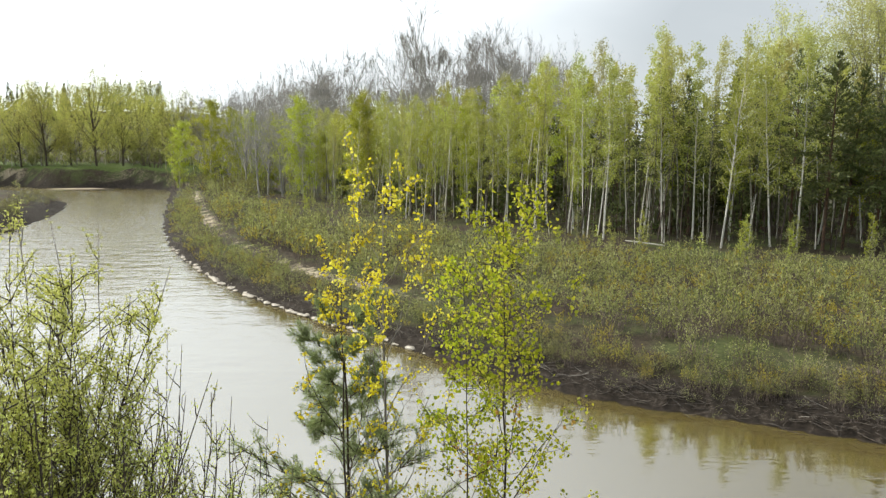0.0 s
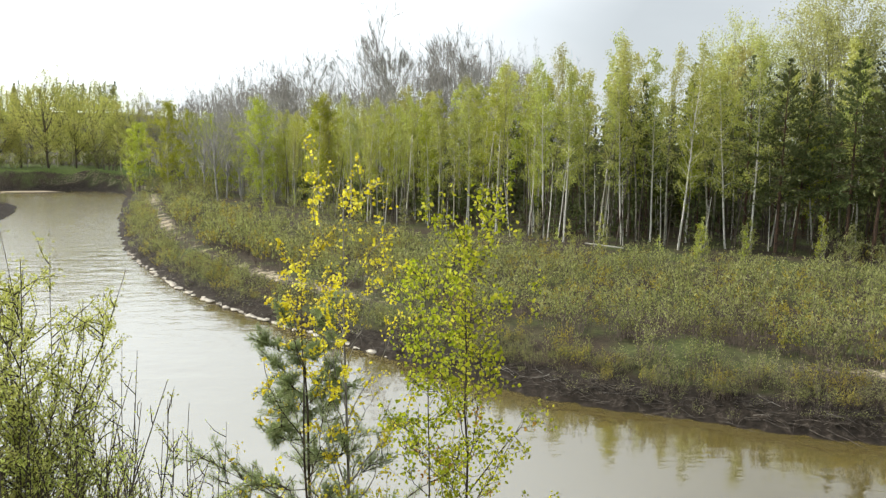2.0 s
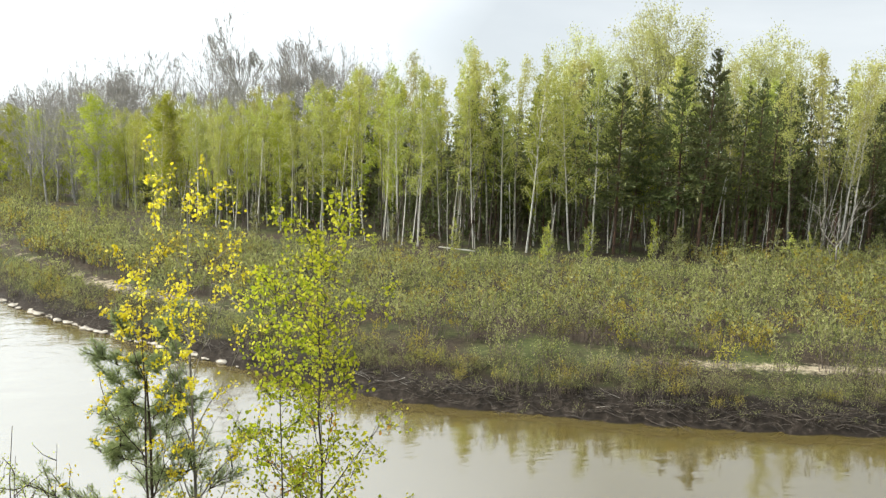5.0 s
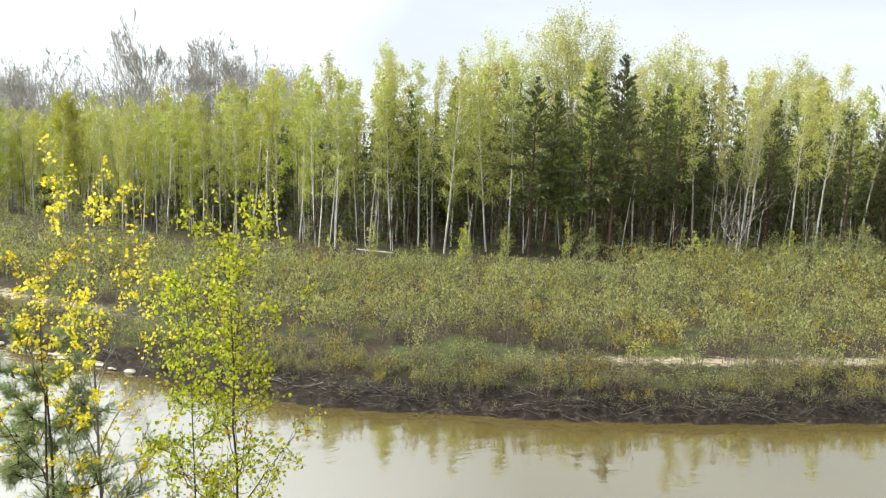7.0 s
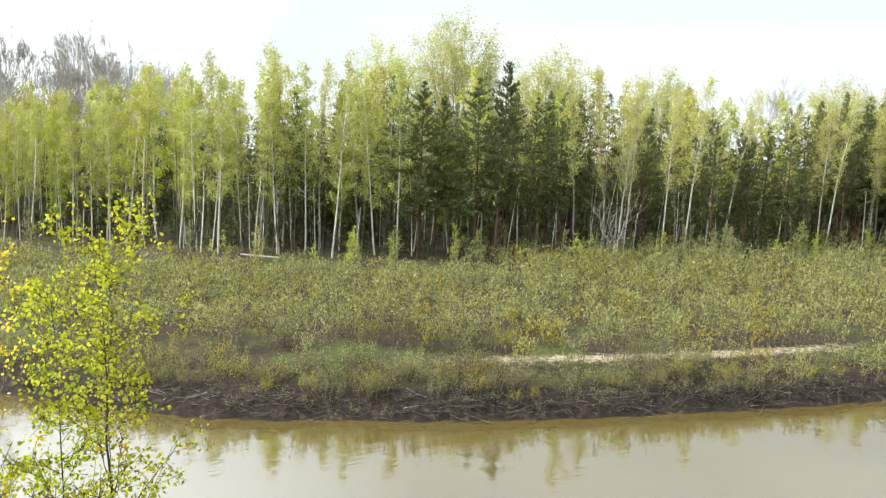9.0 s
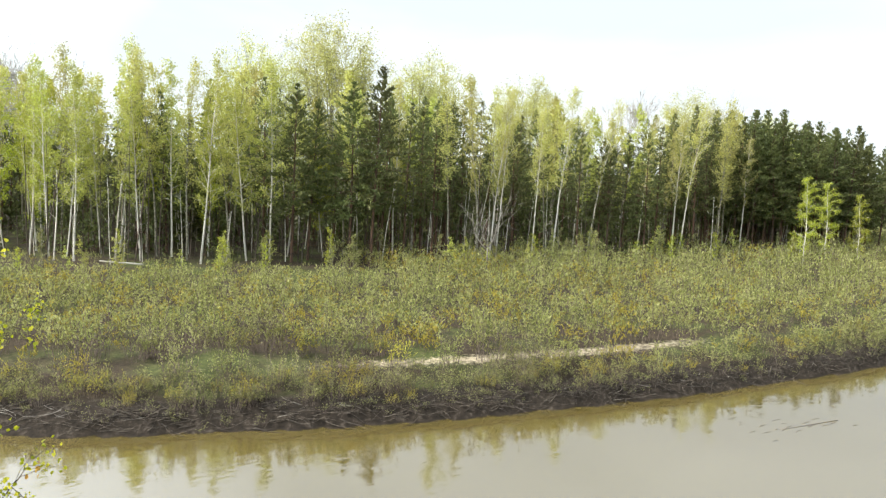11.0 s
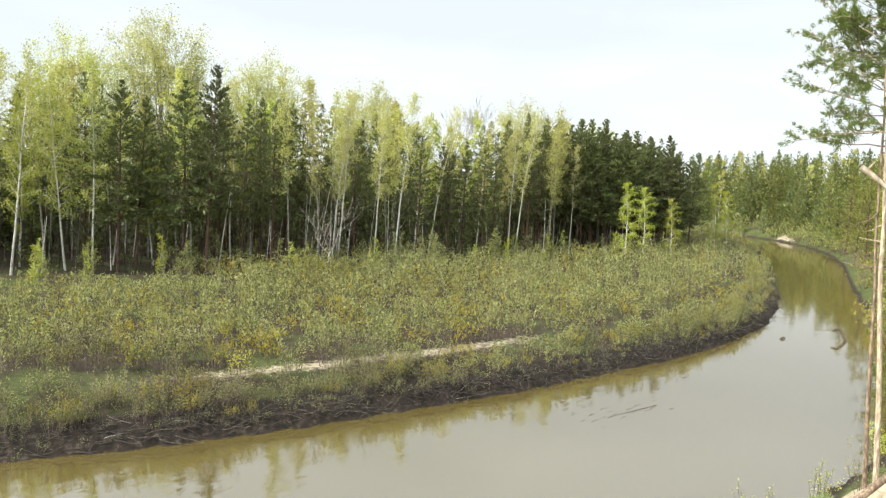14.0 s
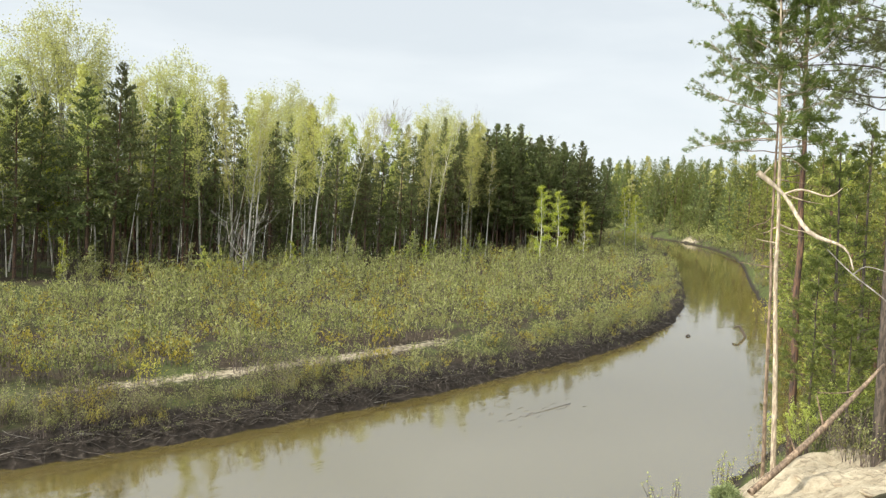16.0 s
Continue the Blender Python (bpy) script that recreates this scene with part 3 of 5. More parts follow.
def fan_tree(seed, h, width, label, bark, leaf_mat=None, leaf_count=0, leaf_size=0.15, name="poplar_tree", limbs=26, subs=6, twigs=7, base=0.36, clear=0.24, blade=0.03, scatter=0.3):
    """A poplar or old willow: limbs that sweep up from the stem into a rounded fan of fine twigs."""
    rng = np.random.default_rng(seed)
    root = tagged(new(name), label, name.replace("_", " "))
    wood, crown = Shape(), Shape()
    trunk = stem((0, 0, -0.2), (rng.normal(0, 0.03), rng.normal(0, 0.03), 1), h * 0.86, 7, 0.03, 0.03, rng)
    r0 = 0.011 * h
    wood.tube(trunk, taper(r0, 8, 0.12), 6)
    middle, half = h * (base + 1) / 2, h * (1 - base) / 2
    heads = []
    for i in range(limbs):
        a, c = i * 2.4 + rng.normal(0, 0.3), rng.uniform(-0.75, 0.98)
        flat = math.sqrt(1 - c * c)
        k = rng.uniform(0.8, 1.04)
        goal = np.array([math.cos(a) * flat * width * k, math.sin(a) * flat * width * k, middle + c * half * k])
        start = along_line(trunk, [clear + (0.55 - clear) * max(0.0, (c + 0.6) / 1.6) * rng.uniform(0.6, 1.2)])[0]
        start = start if start[2] < goal[2] - 0.5 else along_line(trunk, [clear * 0.8])[0]
        knee = start + (goal - start) * np.array([0.62, 0.62, 0.38]) + rng.normal(0, 0.02 * h, 3)
        t = np.linspace(0, 1, 6)[:, None]
        line = start * (1 - t) ** 2 + knee * 2 * t * (1 - t) + goal * t * t + rng.normal(0, 0.006 * h, (6, 3)) * t
        wood.tube(line, taper(r0 * 0.36, 6, 0.15), 4)
        for v in [1.0] + list(rng.uniform(0.35, 0.97, subs - 1)):
            q = along_line(line, [v])[0]
            out = q - np.array([0, 0, middle - 0.55 * half])
            way = out / (np.linalg.norm(out) + 1e-6) + rng.normal(0, 0.5, 3) + np.array([0, 0, 0.2])
            sub_line = stem(q, way, h * rng.uniform(0.06, 0.13), 2, 0.15, 0.06, rng)
            wood.tube(sub_line, taper(r0 * 0.09, 3, 0.4), 3)
            spots = along_line(sub_line, rng.uniform(0.1, 1.0, twigs))
            ways = np.tile(sub_line[-1] - sub_line[0], (twigs, 1))
            ways = ways / (np.linalg.norm(ways, axis=1, keepdims=True) + 1e-6) + rng.normal(0, 0.65, ways.shape)
            heads.append((spots, ways))
    at, way = np.vstack([p for p, _ in heads]), np.vstack([w for _, w in heads])
    long = h * rng.uniform(0.025, 0.06, len(at))
    wood.slips(at, way, long, blade, rng)
    part("trunk", wood, bark, root)
    if leaf_count:
        pick = rng.integers(0, len(at), leaf_count)
        unit = way / np.linalg.norm(way, axis=1, keepdims=True)
        spots = at[pick] + unit[pick] * (long[pick] * rng.uniform(0.1, 1.1, leaf_count))[:, None] + rng.normal(0, scatter, (leaf_count, 3))
        crown.slips(spots, rng.normal(0, 1, spots.shape), leaf_size * rng.uniform(0.6, 1.3, leaf_count), leaf_size * 0.85, rng)
        part("crown", crown, leaf_mat, root, smooth_faces=False)
    root["reach"] = float(np.percentile(at[:, 2], 99)) + 0.03 * h
    return root


def shrub(seed, h, label, stems=16, leaf_count=240, leaf_size=0.14, leaf_mat=None, spread=0.5, name="willow_shrub"):
    rng = np.random.default_rng(seed)
    root = tagged(new(name), label, "shrub")
    wood, crown = Shape(), Shape()
    shrub_shapes(wood, crown, rng, h, stems, leaf_count, leaf_size, spread)
    part("stem", wood, TWIG, root)
    part("foliage", crown, leaf_mat or LEAF_WILLOW, root, smooth_faces=False)
    return root


def shrub_shapes(wood, crown, rng, h, stems, leaf_count, leaf_size, spread, cap=True):
    """Upright shoots from a wide root, each in leaf from the knee to the tip."""
    spots, ways = [], []
    per = max(2, leaf_count // (stems * 3))
    for i in range(stems):
        a, out = rng.uniform(0, 6.28), rng.uniform(0.02, spread * 0.62)
        base = np.array([math.cos(a), math.sin(a), 0]) * h * 0.36 * math.sqrt(rng.uniform(0, 1))
        line = stem(base, (math.cos(a) * out, math.sin(a) * out, 1), h * rng.uniform(0.5, 1.08), 3, 0.10, 0.03, rng)
        wood.tube(line if cap else line[::3], taper(0.006 * h + 0.003, 4 if cap else 2, 0.3), 3, cap)
        for _ in range(2):
            q = along_line(line, [rng.uniform(0.25, 0.9)])[0]
            tw = stem(q, compass(rng.uniform(0, 6.28), rng.uniform(0.7, 1.35)), h * rng.uniform(0.15, 0.32), 2, 0.15, 0.05, rng)
            wood.slips(tw[:1], tw[-1:] - tw[:1], np.linalg.norm(tw[-1] - tw[0]), 0.014, rng)
            spots.append(along_line(tw, rng.uniform(0.1, 1, per)))
            ways.append(np.tile(tw[-1] - tw[0], (per, 1)))
        spots.append(along_line(line, rng.uniform(0.25, 1.0, per)))
        ways.append(np.tile(line[-1] - line[0], (per, 1)))
    at, way = np.vstack(spots), np.vstack(ways)
    at = at + rng.normal(0, 0.03 * h, at.shape)
    way = way / (np.linalg.norm(way, axis=1, keepdims=True) + 1e-6) + rng.normal(0, 0.5, at.shape)
    crown.slips(at, way, leaf_size * rng.uniform(0.6, 1.4, len(at)), leaf_size * 0.6, rng)


# ---------------------------------------------------------------- ground and water
def axis(parts):
    out = []
    for a, b, s in parts:
        out.extend(np.arange(a, b, s).tolist())
    return np.array(out + [parts[-1][1]])


def build_ground():
    xs = axis([(-3000, -600, 300), (-600, -160, 40), (-160, -60, 4), (-60, -10, 1.6), (-10, 8, 0.7), (8, 20, 0.25), (20, 60, 0.7), (60, 130, 1.6), (130, 215, 2.5), (215, 280, 6), (280, 600, 40), (600, 3000, 300)])
    ys = axis([(-3000, -400, 300), (-400, -40, 40), (-40, -6, 4), (-6, -2, 0.6), (-2, 4.5, 0.25), (4.5, 46, 0.6), (46, 90, 1.4), (90, 150, 3), (150, 185, 1.2), (185, 280, 8), (280, 600, 40), (600, 3000, 300)])
    gx, gy = np.meshgrid(xs, ys)
    z, sand, mud, grass = land(gx.ravel(), gy.ravel())
    verts = np.stack([gx.ravel(), gy.ravel(), z], 1)
    w = len(xs)
    idx = (np.arange(len(ys) - 1)[:, None] * w + np.arange(w - 1)[None, :]).ravel()
    faces = np.stack([idx, idx + 1, idx + w + 1, idx + w], 1)
    me = bpy.data.meshes.new("ground")
    me.from_pydata(verts.tolist(), [], faces.tolist())
    for key, values in (("sand", sand), ("mud", mud), ("grass", grass)):
        me.attributes.new(key, "FLOAT", "POINT").data.foreach_set("value", values.astype(np.float32))
    me.materials.append(GROUND)
    me.polygons.foreach_set("use_smooth", [True] * len(me.polygons))
    tagged(new("ground", me), "river banks of dark mud, pale sand and leaf litter", "ground", kind="structure")


def build_water():
    me = bpy.data.meshes.new("water")
    me.from_pydata([(-430, -5, 0), (300, -5, 0), (300, 430, 0), (-430, 430, 0)], [], [(0, 1, 2, 3)])
    me.materials.append(WATER)
    tagged(new("water", me), "brown muddy river water with small ripples", "river", kind="structure")


build_ground()
build_water()

# ---------------------------------------------------------------- the far wood
def direction(azimuth, distance):
    return distance * math.sin(radians(azimuth)), distance * math.cos(radians(azimuth))


def stand(x, y, turn=0.0, lean_x=0.0, lean_y=0.0):
    return pose(x, y, ground_height(x, y), lean_x, lean_y, turn)


rnd = random.Random(5)


def birch(s, h, count=4300, size=0.135, rough=False, limbs=38):
    return Kind(lambda: slim_tree(s, h, LEAF_BIRCH, BARK_BIRCH, 0.125, 0.27, count, size, 0.35, "birch_tree",
                                  "white-stemmed birch in light spring leaf in the wood", rough=rough, limbs=limbs, peak=0.42))


def green_birch(s, h, count=4600, size=0.14, rough=False, limbs=38, spread=0.135, steep=0.75, bottom=0.11, peak=0.35):
    return Kind(lambda: slim_tree(s, h, LEAF_FRESH, BARK_BIRCH, spread, bottom, count, size, 0.5, "birch_tree",
                                  "fresh green birch with hanging twigs at the wood's edge", rough=rough, limbs=limbs, steep=steep, peak=peak))


def aspen(s, h, count=3600, size=0.13, rough=False, limbs=38):
    return Kind(lambda: slim_tree(s, h, LEAF_ASPEN, BARK_ASPEN, 0.115, 0.36, count, size, 0.05, "aspen_tree",
                                  "grey-green aspen with thin pale young leaves", limbs=limbs, rise=0.06, steep=0.95, rough=rough, peak=0.5))


def pine(s, h, count=2500, tuft=0.31, bottom=0.30, spread=0.19):
    return Kind(lambda: forest_pine(s, h, bottom, spread, count, tuft, plain=tuft > 0.45))


BIRCH = [birch(11, 17), birch(12, 16), birch(13, 18), birch(14, 15), birch(15, 17)]
PALE = [Kind(lambda s=s, h=h: slim_tree(s, h, LEAF_ASPEN, BARK_BIRCH, 0.105, 0.40, 3000, 0.125, 0.15, "birch_tree", "white-stemmed leaning birch with thin pale leaves", rise=0.05, steep=0.9, peak=0.5))
        for s, h in ((28, 17), (29, 16), (30, 17.5))]
GREEN = [green_birch(21, 14, bottom=0.2), green_birch(22, 15, bottom=0.24), green_birch(23, 13, bottom=0.16)]
ASPEN = [aspen(31, 17), aspen(32, 18), aspen(33, 16)]
PINE = [pine(41, 16), pine(42, 17), pine(43, 15), pine(44, 16)]
FULL_PINE = [pine(45, 16, 5200, 0.34, 0.28, 0.24), pine(46, 17, 5200, 0.34, 0.30, 0.22)]
WIDE_GREEN = [green_birch(26, 16, 11000, 0.20, limbs=90, spread=0.25, steep=0.6, bottom=0.06, peak=0.5), green_birch(27, 15, 10000, 0.20, limbs=84, spread=0.24, steep=0.6, bottom=0.06, peak=0.5)]
YOUNGER = [green_birch(36, 13, 2600, 0.20, True, 30, 0.17, bottom=0.05), aspen(37, 14, 2200, 0.19, True, 30), birch(38, 13, 2200, 0.2, True, 28)]
# plainer ones for the rows behind
BIRCH_BACK = [birch(s, h, 1500, 0.25, True, 18) for s, h in ((16, 17), (17, 16))]
GREEN_BACK = [green_birch(24, 15, 1600, 0.26, True, 18, bottom=0.3), green_birch(25, 14, 1600, 0.26, True, 18, bottom=0.3)]
ASPEN_BACK = [aspen(34, 18, 1500, 0.24, True, 18), aspen(35, 17, 1500, 0.24, True, 18)]
PINE_BACK = [pine(47, 16, 1100, 0.50, 0.3, 0.19), pine(48, 17, 1100, 0.50, 0.24, 0.18), pine(49, 15, 1100, 0.50, 0.18, 0.2)]
BARE = [Kind(lambda s=s: broad_tree(s, 20, "tall bare grey poplar behind the wood", BARK_PALE, 6, clear=0.28)) for s in (51, 52, 53)]
LEAFY = [Kind(lambda s=s, w=w: fan_tree(s, 20, w, "tall poplar in pale yellow-green first leaf", BARK_ASPEN, LEAF_POPLAR, 36000, 0.165, limbs=48, subs=8, twigs=8, base=0.52)) for s, w in ((61, 3.9), (62, 3.5))]
OLD = [Kind(lambda s=s, w=w: fan_tree(s, 20, w, "old willow in yellow-green first leaf on the far bank", BARK_DARK, LEAF_OLD, 10500, 0.20, "willow_tree", 24, 7, 6, b, 0.18, 0.05, 0.4)) for s, w, b in ((63, 5.6, 0.25), (64, 5.0, 0.34), (65, 6.0, 0.22))]


def put_tall(kind, az, dist, top, label=""):
    """A broad tree whose crown ends at the height top."""
    x, y = direction(az, dist)
    if kind.first is None:
        kind.first = kind.build()
        k = kind.first
        z = ground_height(x, y)
        k.matrix_basis = scaled(stand(x, y, az * 13), (top - z) / k["reach"])
        return k
    z = ground_height(x, y)
    return kind.put(scaled(stand(x, y, az * 13), (top - z) / kind.first["reach"]), label)


# edge of the wood, from upstream to downstream
EDGE = smooth([(-22, 118), (-12, 99), (-4, 84), (6, 76), (16, 65), (25, 61), (33, 58), (44, 53), (55, 52), (66, 48), (80, 46), (100, 46), (118, 47), (136, 54)], 6)
EDGE_LENGTH = np.concatenate([[0], np.cumsum(np.hypot(*np.diff(EDGE, axis=0).T))])


def at_edge(s, back):
    s = min(max(s, 0), EDGE_LENGTH[-1] - 0.01)
    i = min(np.searchsorted(EDGE_LENGTH, s, "right") - 1, len(EDGE) - 2)
    w = (s - EDGE_LENGTH[i]) / (EDGE_LENGTH[i + 1] - EDGE_LENGTH[i])
    p, d = EDGE[i] * (1 - w) + EDGE[i + 1] * w, EDGE[i + 1] - EDGE[i]
    d = d / np.hypot(*d)
    return p[0] - d[1] * back, p[1] + d[0] * back


def plant_wood():
    s = 0.0
    while s < EDGE_LENGTH[-1]:
        for row, back in enumerate((rnd.uniform(0, 3), rnd.uniform(3, 7), rnd.uniform(7, 12), rnd.uniform(12, 22))):
            x, y = at_edge(s + rnd.uniform(-1.2, 1.2), back)
            az = math.degrees(math.atan2(x, y))
            rear = row > 1 or x > 95
            if row == 0 and 26.6 < az < 34.6:
                continue
            roll = rnd.random()
            share = np.interp(az, [-15, 14, 22, 26, 36, 45, 54, 61, 75], [0.0, 0.0, 0.08, 0.35, 0.15, 0.12, 0.22, 0.6, 0.9])
            if row > 0 and az > 30:
                share = min(0.92, share + 0.40)
            lean, turn = rnd.uniform(-2, 2), rnd.uniform(0, 360)
            if roll < share:
                kind, k = rnd.choice(PINE_BACK if rear else PINE), rnd.uniform(0.85, 1.06)
            elif roll < share + (1 - share) * 0.5:
                kind, k = rnd.choice(BIRCH_BACK if rear else PALE if az > 34 else BIRCH), rnd.uniform(0.86, 1.1)
                if az > 42:
                    lean, turn = 3.5 + rnd.uniform(-2, 2), rnd.uniform(-35, 35)
            elif roll < share + (1 - share) * np.interp(az, [20, 40], [0.72, 0.55]):
                kind, k = rnd.choice(GREEN_BACK if rear else GREEN), rnd.uniform(0.85, 1.18)
            else:
                kind, k = rnd.choice(ASPEN_BACK if rear else ASPEN), rnd.uniform(0.88, 1.1)
            k *= np.interp(az, [-8, 2, 8], [0.82, 0.9, 1.0])
            kind.put(scaled(stand(x, y, turn, rnd.uniform(-2, 2), lean), k), group="trees of the far wood")
        s += 2.5


plant_wood()

# tall trees that stand out
for az, dist, top, kind in ((27.5, 67, 17.3, FULL_PINE[0]), (28.7, 69, 15.4, FULL_PINE[1]), (31.9, 67, 17.8, FULL_PINE[0]), (33.5, 66, 18.2, FULL_PINE[1]), (30.6, 72, 14, PINE[0]), (39.5, 74, 17.2, PINE[0])):
    x, y = direction(az, dist)
    kind.put(scaled(stand(x, y, az * 7), (top - 1.4) / 16), "tall dark pine standing above the birches")
for az, dist, top, kind in ((30.2, 96, 27.8, LEAFY[0]), (36.9, 102, 25.0, LEAFY[1]), (45.2, 108, 23.4, LEAFY[0]), (25.0, 92, 24.0, LEAFY[1]), (57.0, 128, 24.0, LEAFY[1]), (62.5, 140, 21.5, LEAFY[0])):
    put_tall(kind, az, dist, top)
for n, (az, dist, top) in enumerate(((0.2, 105, 28.6), (6.0, 110, 29), (-2.6, 115, 27.5), (3.0, 118, 27), (8.6, 112, 25), (-6.1, 125, 27), (-9.5, 135, 25.5), (11.6, 105, 22.5), (-13.0, 150, 23),
                                     (49, 112, 22.5), (50.6, 112, 23.8), (58.7, 125, 24.5), (64.4, 150, 23))):
    put_tall(BARE[n % 3], az, dist, top)
# dark pines that close the wood downstream
for n in range(34):
    az = 58.5 + 11.3 * (n + 0.5) / 34 + rnd.uniform(-0.15, 0.15)
    dist = np.interp(az, [58, 66, 70], [98, 106, 114]) + (n % 3) * 5
    x, y = direction(az, dist)
    top = EYE_HEIGHT + dist * math.tan(radians(np.interp(az, [58, 62.5, 66.5, 69.4, 70.5], [5.6, 5.2, 4.5, 3.5, 2.4]) + rnd.uniform(-0.5, 0.2)))
    FULL_PINE[n % 2].put(scaled(stand(x, y, n * 71), (top - 1.5) / 16.5 * 1.0), "dark full-crowned pine at the end of the wood", "pines at the end of the wood")
# fresh birches at the upstream end of the wood
for az, dist, top in ((-17.3, 146, 18.8), (-15.4, 150, 17.5), (-14.3, 144, 15.5), (-10.7, 118, 16.6), (-19.6, 158, 15.5), (-9.0, 120, 13.5), (-6.6, 98, 15.8), (-12.4, 138, 15.0)):
    x, y = direction(az, dist)
    WIDE_GREEN[int(abs(az * 7)) % 2].put(scaled(stand(x, y, az * 31), (top - 1.4) / 15.5), "fresh green birch standing alone above the willows")
for n in range(30):
    az = -16.5 + 12.5 * (n + rnd.random()) / 30
    x, y = direction(az, np.interp(az, [-17, -10, -4], [148, 122, 104]) + rnd.uniform(-4, 14))
    (YOUNGER[n % 3]).put(scaled(stand(x, y, n * 47), rnd.uniform(0.45, 0.8)), "low light birch in front of the bare poplars", "low birches of the point")
# the small pair of birches on the point downstream
for az, dist, top in ((65.3, 86, 11.6), (66.6, 90, 11.0), (68.6, 96, 10.0), (71.6, 120, 12.4), (72.4, 124, 11.4)):
    x, y = direction(az, dist)
    GREEN[1].put(scaled(stand(x, y, az * 3), (top - 1.4) / 15 * 1.2, (top - 1.4) / 15), "small fresh birch on the river point")


def plant_stems():
    """Bare young stems under the trees."""
    rng = np.random.default_rng(77)
    pale, grey = Shape(), Shape()
    for i in range(640):
        x, y = at_edge(rng.uniform(0, EDGE_LENGTH[-1]), rng.uniform(-0.5, 16))
        shape = pale if i % 5 == 0 else grey
        h = rng.uniform(3, 11)
        line = stem((x, y, ground_height(x, y) - 0.1), (rng.normal(0.03, 0.06), rng.normal(0, 0.06), 1), h, 3, 0.03, 0.02, rng)
        shape.tube(line, taper(rng.uniform(0.03, 0.075), 4, 0.3), 4)
        for _ in range(4):
            q = along_line(line, [rng.uniform(0.3, 0.95)])[0]
            shape.tube(stem(q, compass(rng.uniform(0, 6.28), rng.uniform(0.3, 1.1)), rng.uniform(0.5, 1.6), 1, 0.1, 0.0, rng), [0.015, 0.005], 3)
    tagged(new("young_stems", pale.mesh("young_stems", BARK_BIRCH, True)), "thin pale birch stems under the trees", "undergrowth", kind="stuff")
    # Most stems take dark bark: the wood's shade is put into their colour.
    tagged(new("young_stems", grey.mesh("young_stems", BARK_DARK, True)), "thin bare stems under the trees, darkened for the wood's shade", "undergrowth", kind="stuff")


plant_stems()

# ---------------------------------------------------------------- willow thicket on the flood bank
LEAF_YELLOW = leaf_material("yellow_willow_leaves", (0.23, 0.21, 0.033), (0.40, 0.355, 0.055), (0.56, 0.48, 0.10))
LEAF_PALE = leaf_material("pale_willow_leaves", (0.19, 0.20, 0.065), (0.31, 0.315, 0.115), (0.44, 0.43, 0.185))
SHRUB_MATS = (LEAF_WILLOW, LEAF_WILLOW, LEAF_PALE, LEAF_YELLOW, LEAF_WILLOW, LEAF_PALE)
SHRUB_HEIGHTS = (2.0, 1.7, 2.1, 1.7, 1.9, 1.8)
SHRUB = [Kind(lambda n=n: shrub(71 + n, SHRUB_HEIGHTS[n], "willow shrub in small grey-green spring leaf on the flood bank", 24, 420, 0.095, SHRUB_MATS[n])) for n in range(6)]


def thicket_places():
    rng = np.random.default_rng(8)
    gx, gy = np.meshgrid(np.arange(-58, 200, 1.35), np.arange(12, 165, 1.35))
    px = (gx + rng.uniform(-0.6, 0.6, gx.shape)).ravel()
    py = (gy + rng.uniform(-0.6, 0.6, gy.shape)).ravel()
    d, dn = line_distance(px, py, FAR_LINE), line_distance(px, py, NEAR_LINE)
    back = line_distance(px, py, EDGE)
    wood = np.vstack([EDGE, [(160, 90), (160, 300), (-60, 300), (-40, 160)]])
    ok = ~inside(px, py, RIVER) & (d < dn) & (d > 1.0) & ~(inside(px, py, wood) & (back > 2.5))
    ok &= ~((px < -50) & (py > 148)) & (py < 4.2 * px + 330)
    ok &= ~((d > 3.7) & (d < 5.2) & (rng.uniform(0, 1, d.shape) < 0.7))
    ok &= ~((px < -3) & (d > 3.3) & (d < 5.6) & (rng.uniform(0, 1, d.shape) < 0.8))
    away = np.hypot(px, py)
    ok &= rng.uniform(0, 1, d.shape) < np.interp(away, [50, 80, 120], [1.0, 0.48, 0.23])
    ok &= rng.uniform(0, 1, d.shape) < np.where((back < 9) & (px < 34), 0.3, 1.0)
    # a second, lower fringe on the edge of the bank
    along = np.arange(0.3, 0.82, 0.0008)
    fx, fy = along_line(FAR_LINE, along).T
    hx, hy = along_line(FAR_LINE, along + 0.002).T
    run = np.hypot(hx - fx, hy - fy)
    off = np.interp(fx, [-4, 6], [0.3, 0.55]) + 2.7 * rng.uniform(0, 1, fx.shape)
    fx, fy = fx - (hy - fy) / run * off, fy + (hx - fx) / run * off
    keep = (np.hypot(fx, fy) < 130) & (fx > -56) & (rng.uniform(0, 1, fx.shape) < np.where((wobble(fx, fy, 0.5, 41) > 0.0) | (fx < 0), 0.8, 0.45))
    fx, fy = fx[keep], fy[keep]
    px, py = np.r_[px[ok], fx], np.r_[py[ok], fy]
    return px, py, np.r_[d[ok], off[keep]], np.r_[back[ok], np.full(len(fx), 30.0)], np.hypot(px, py)


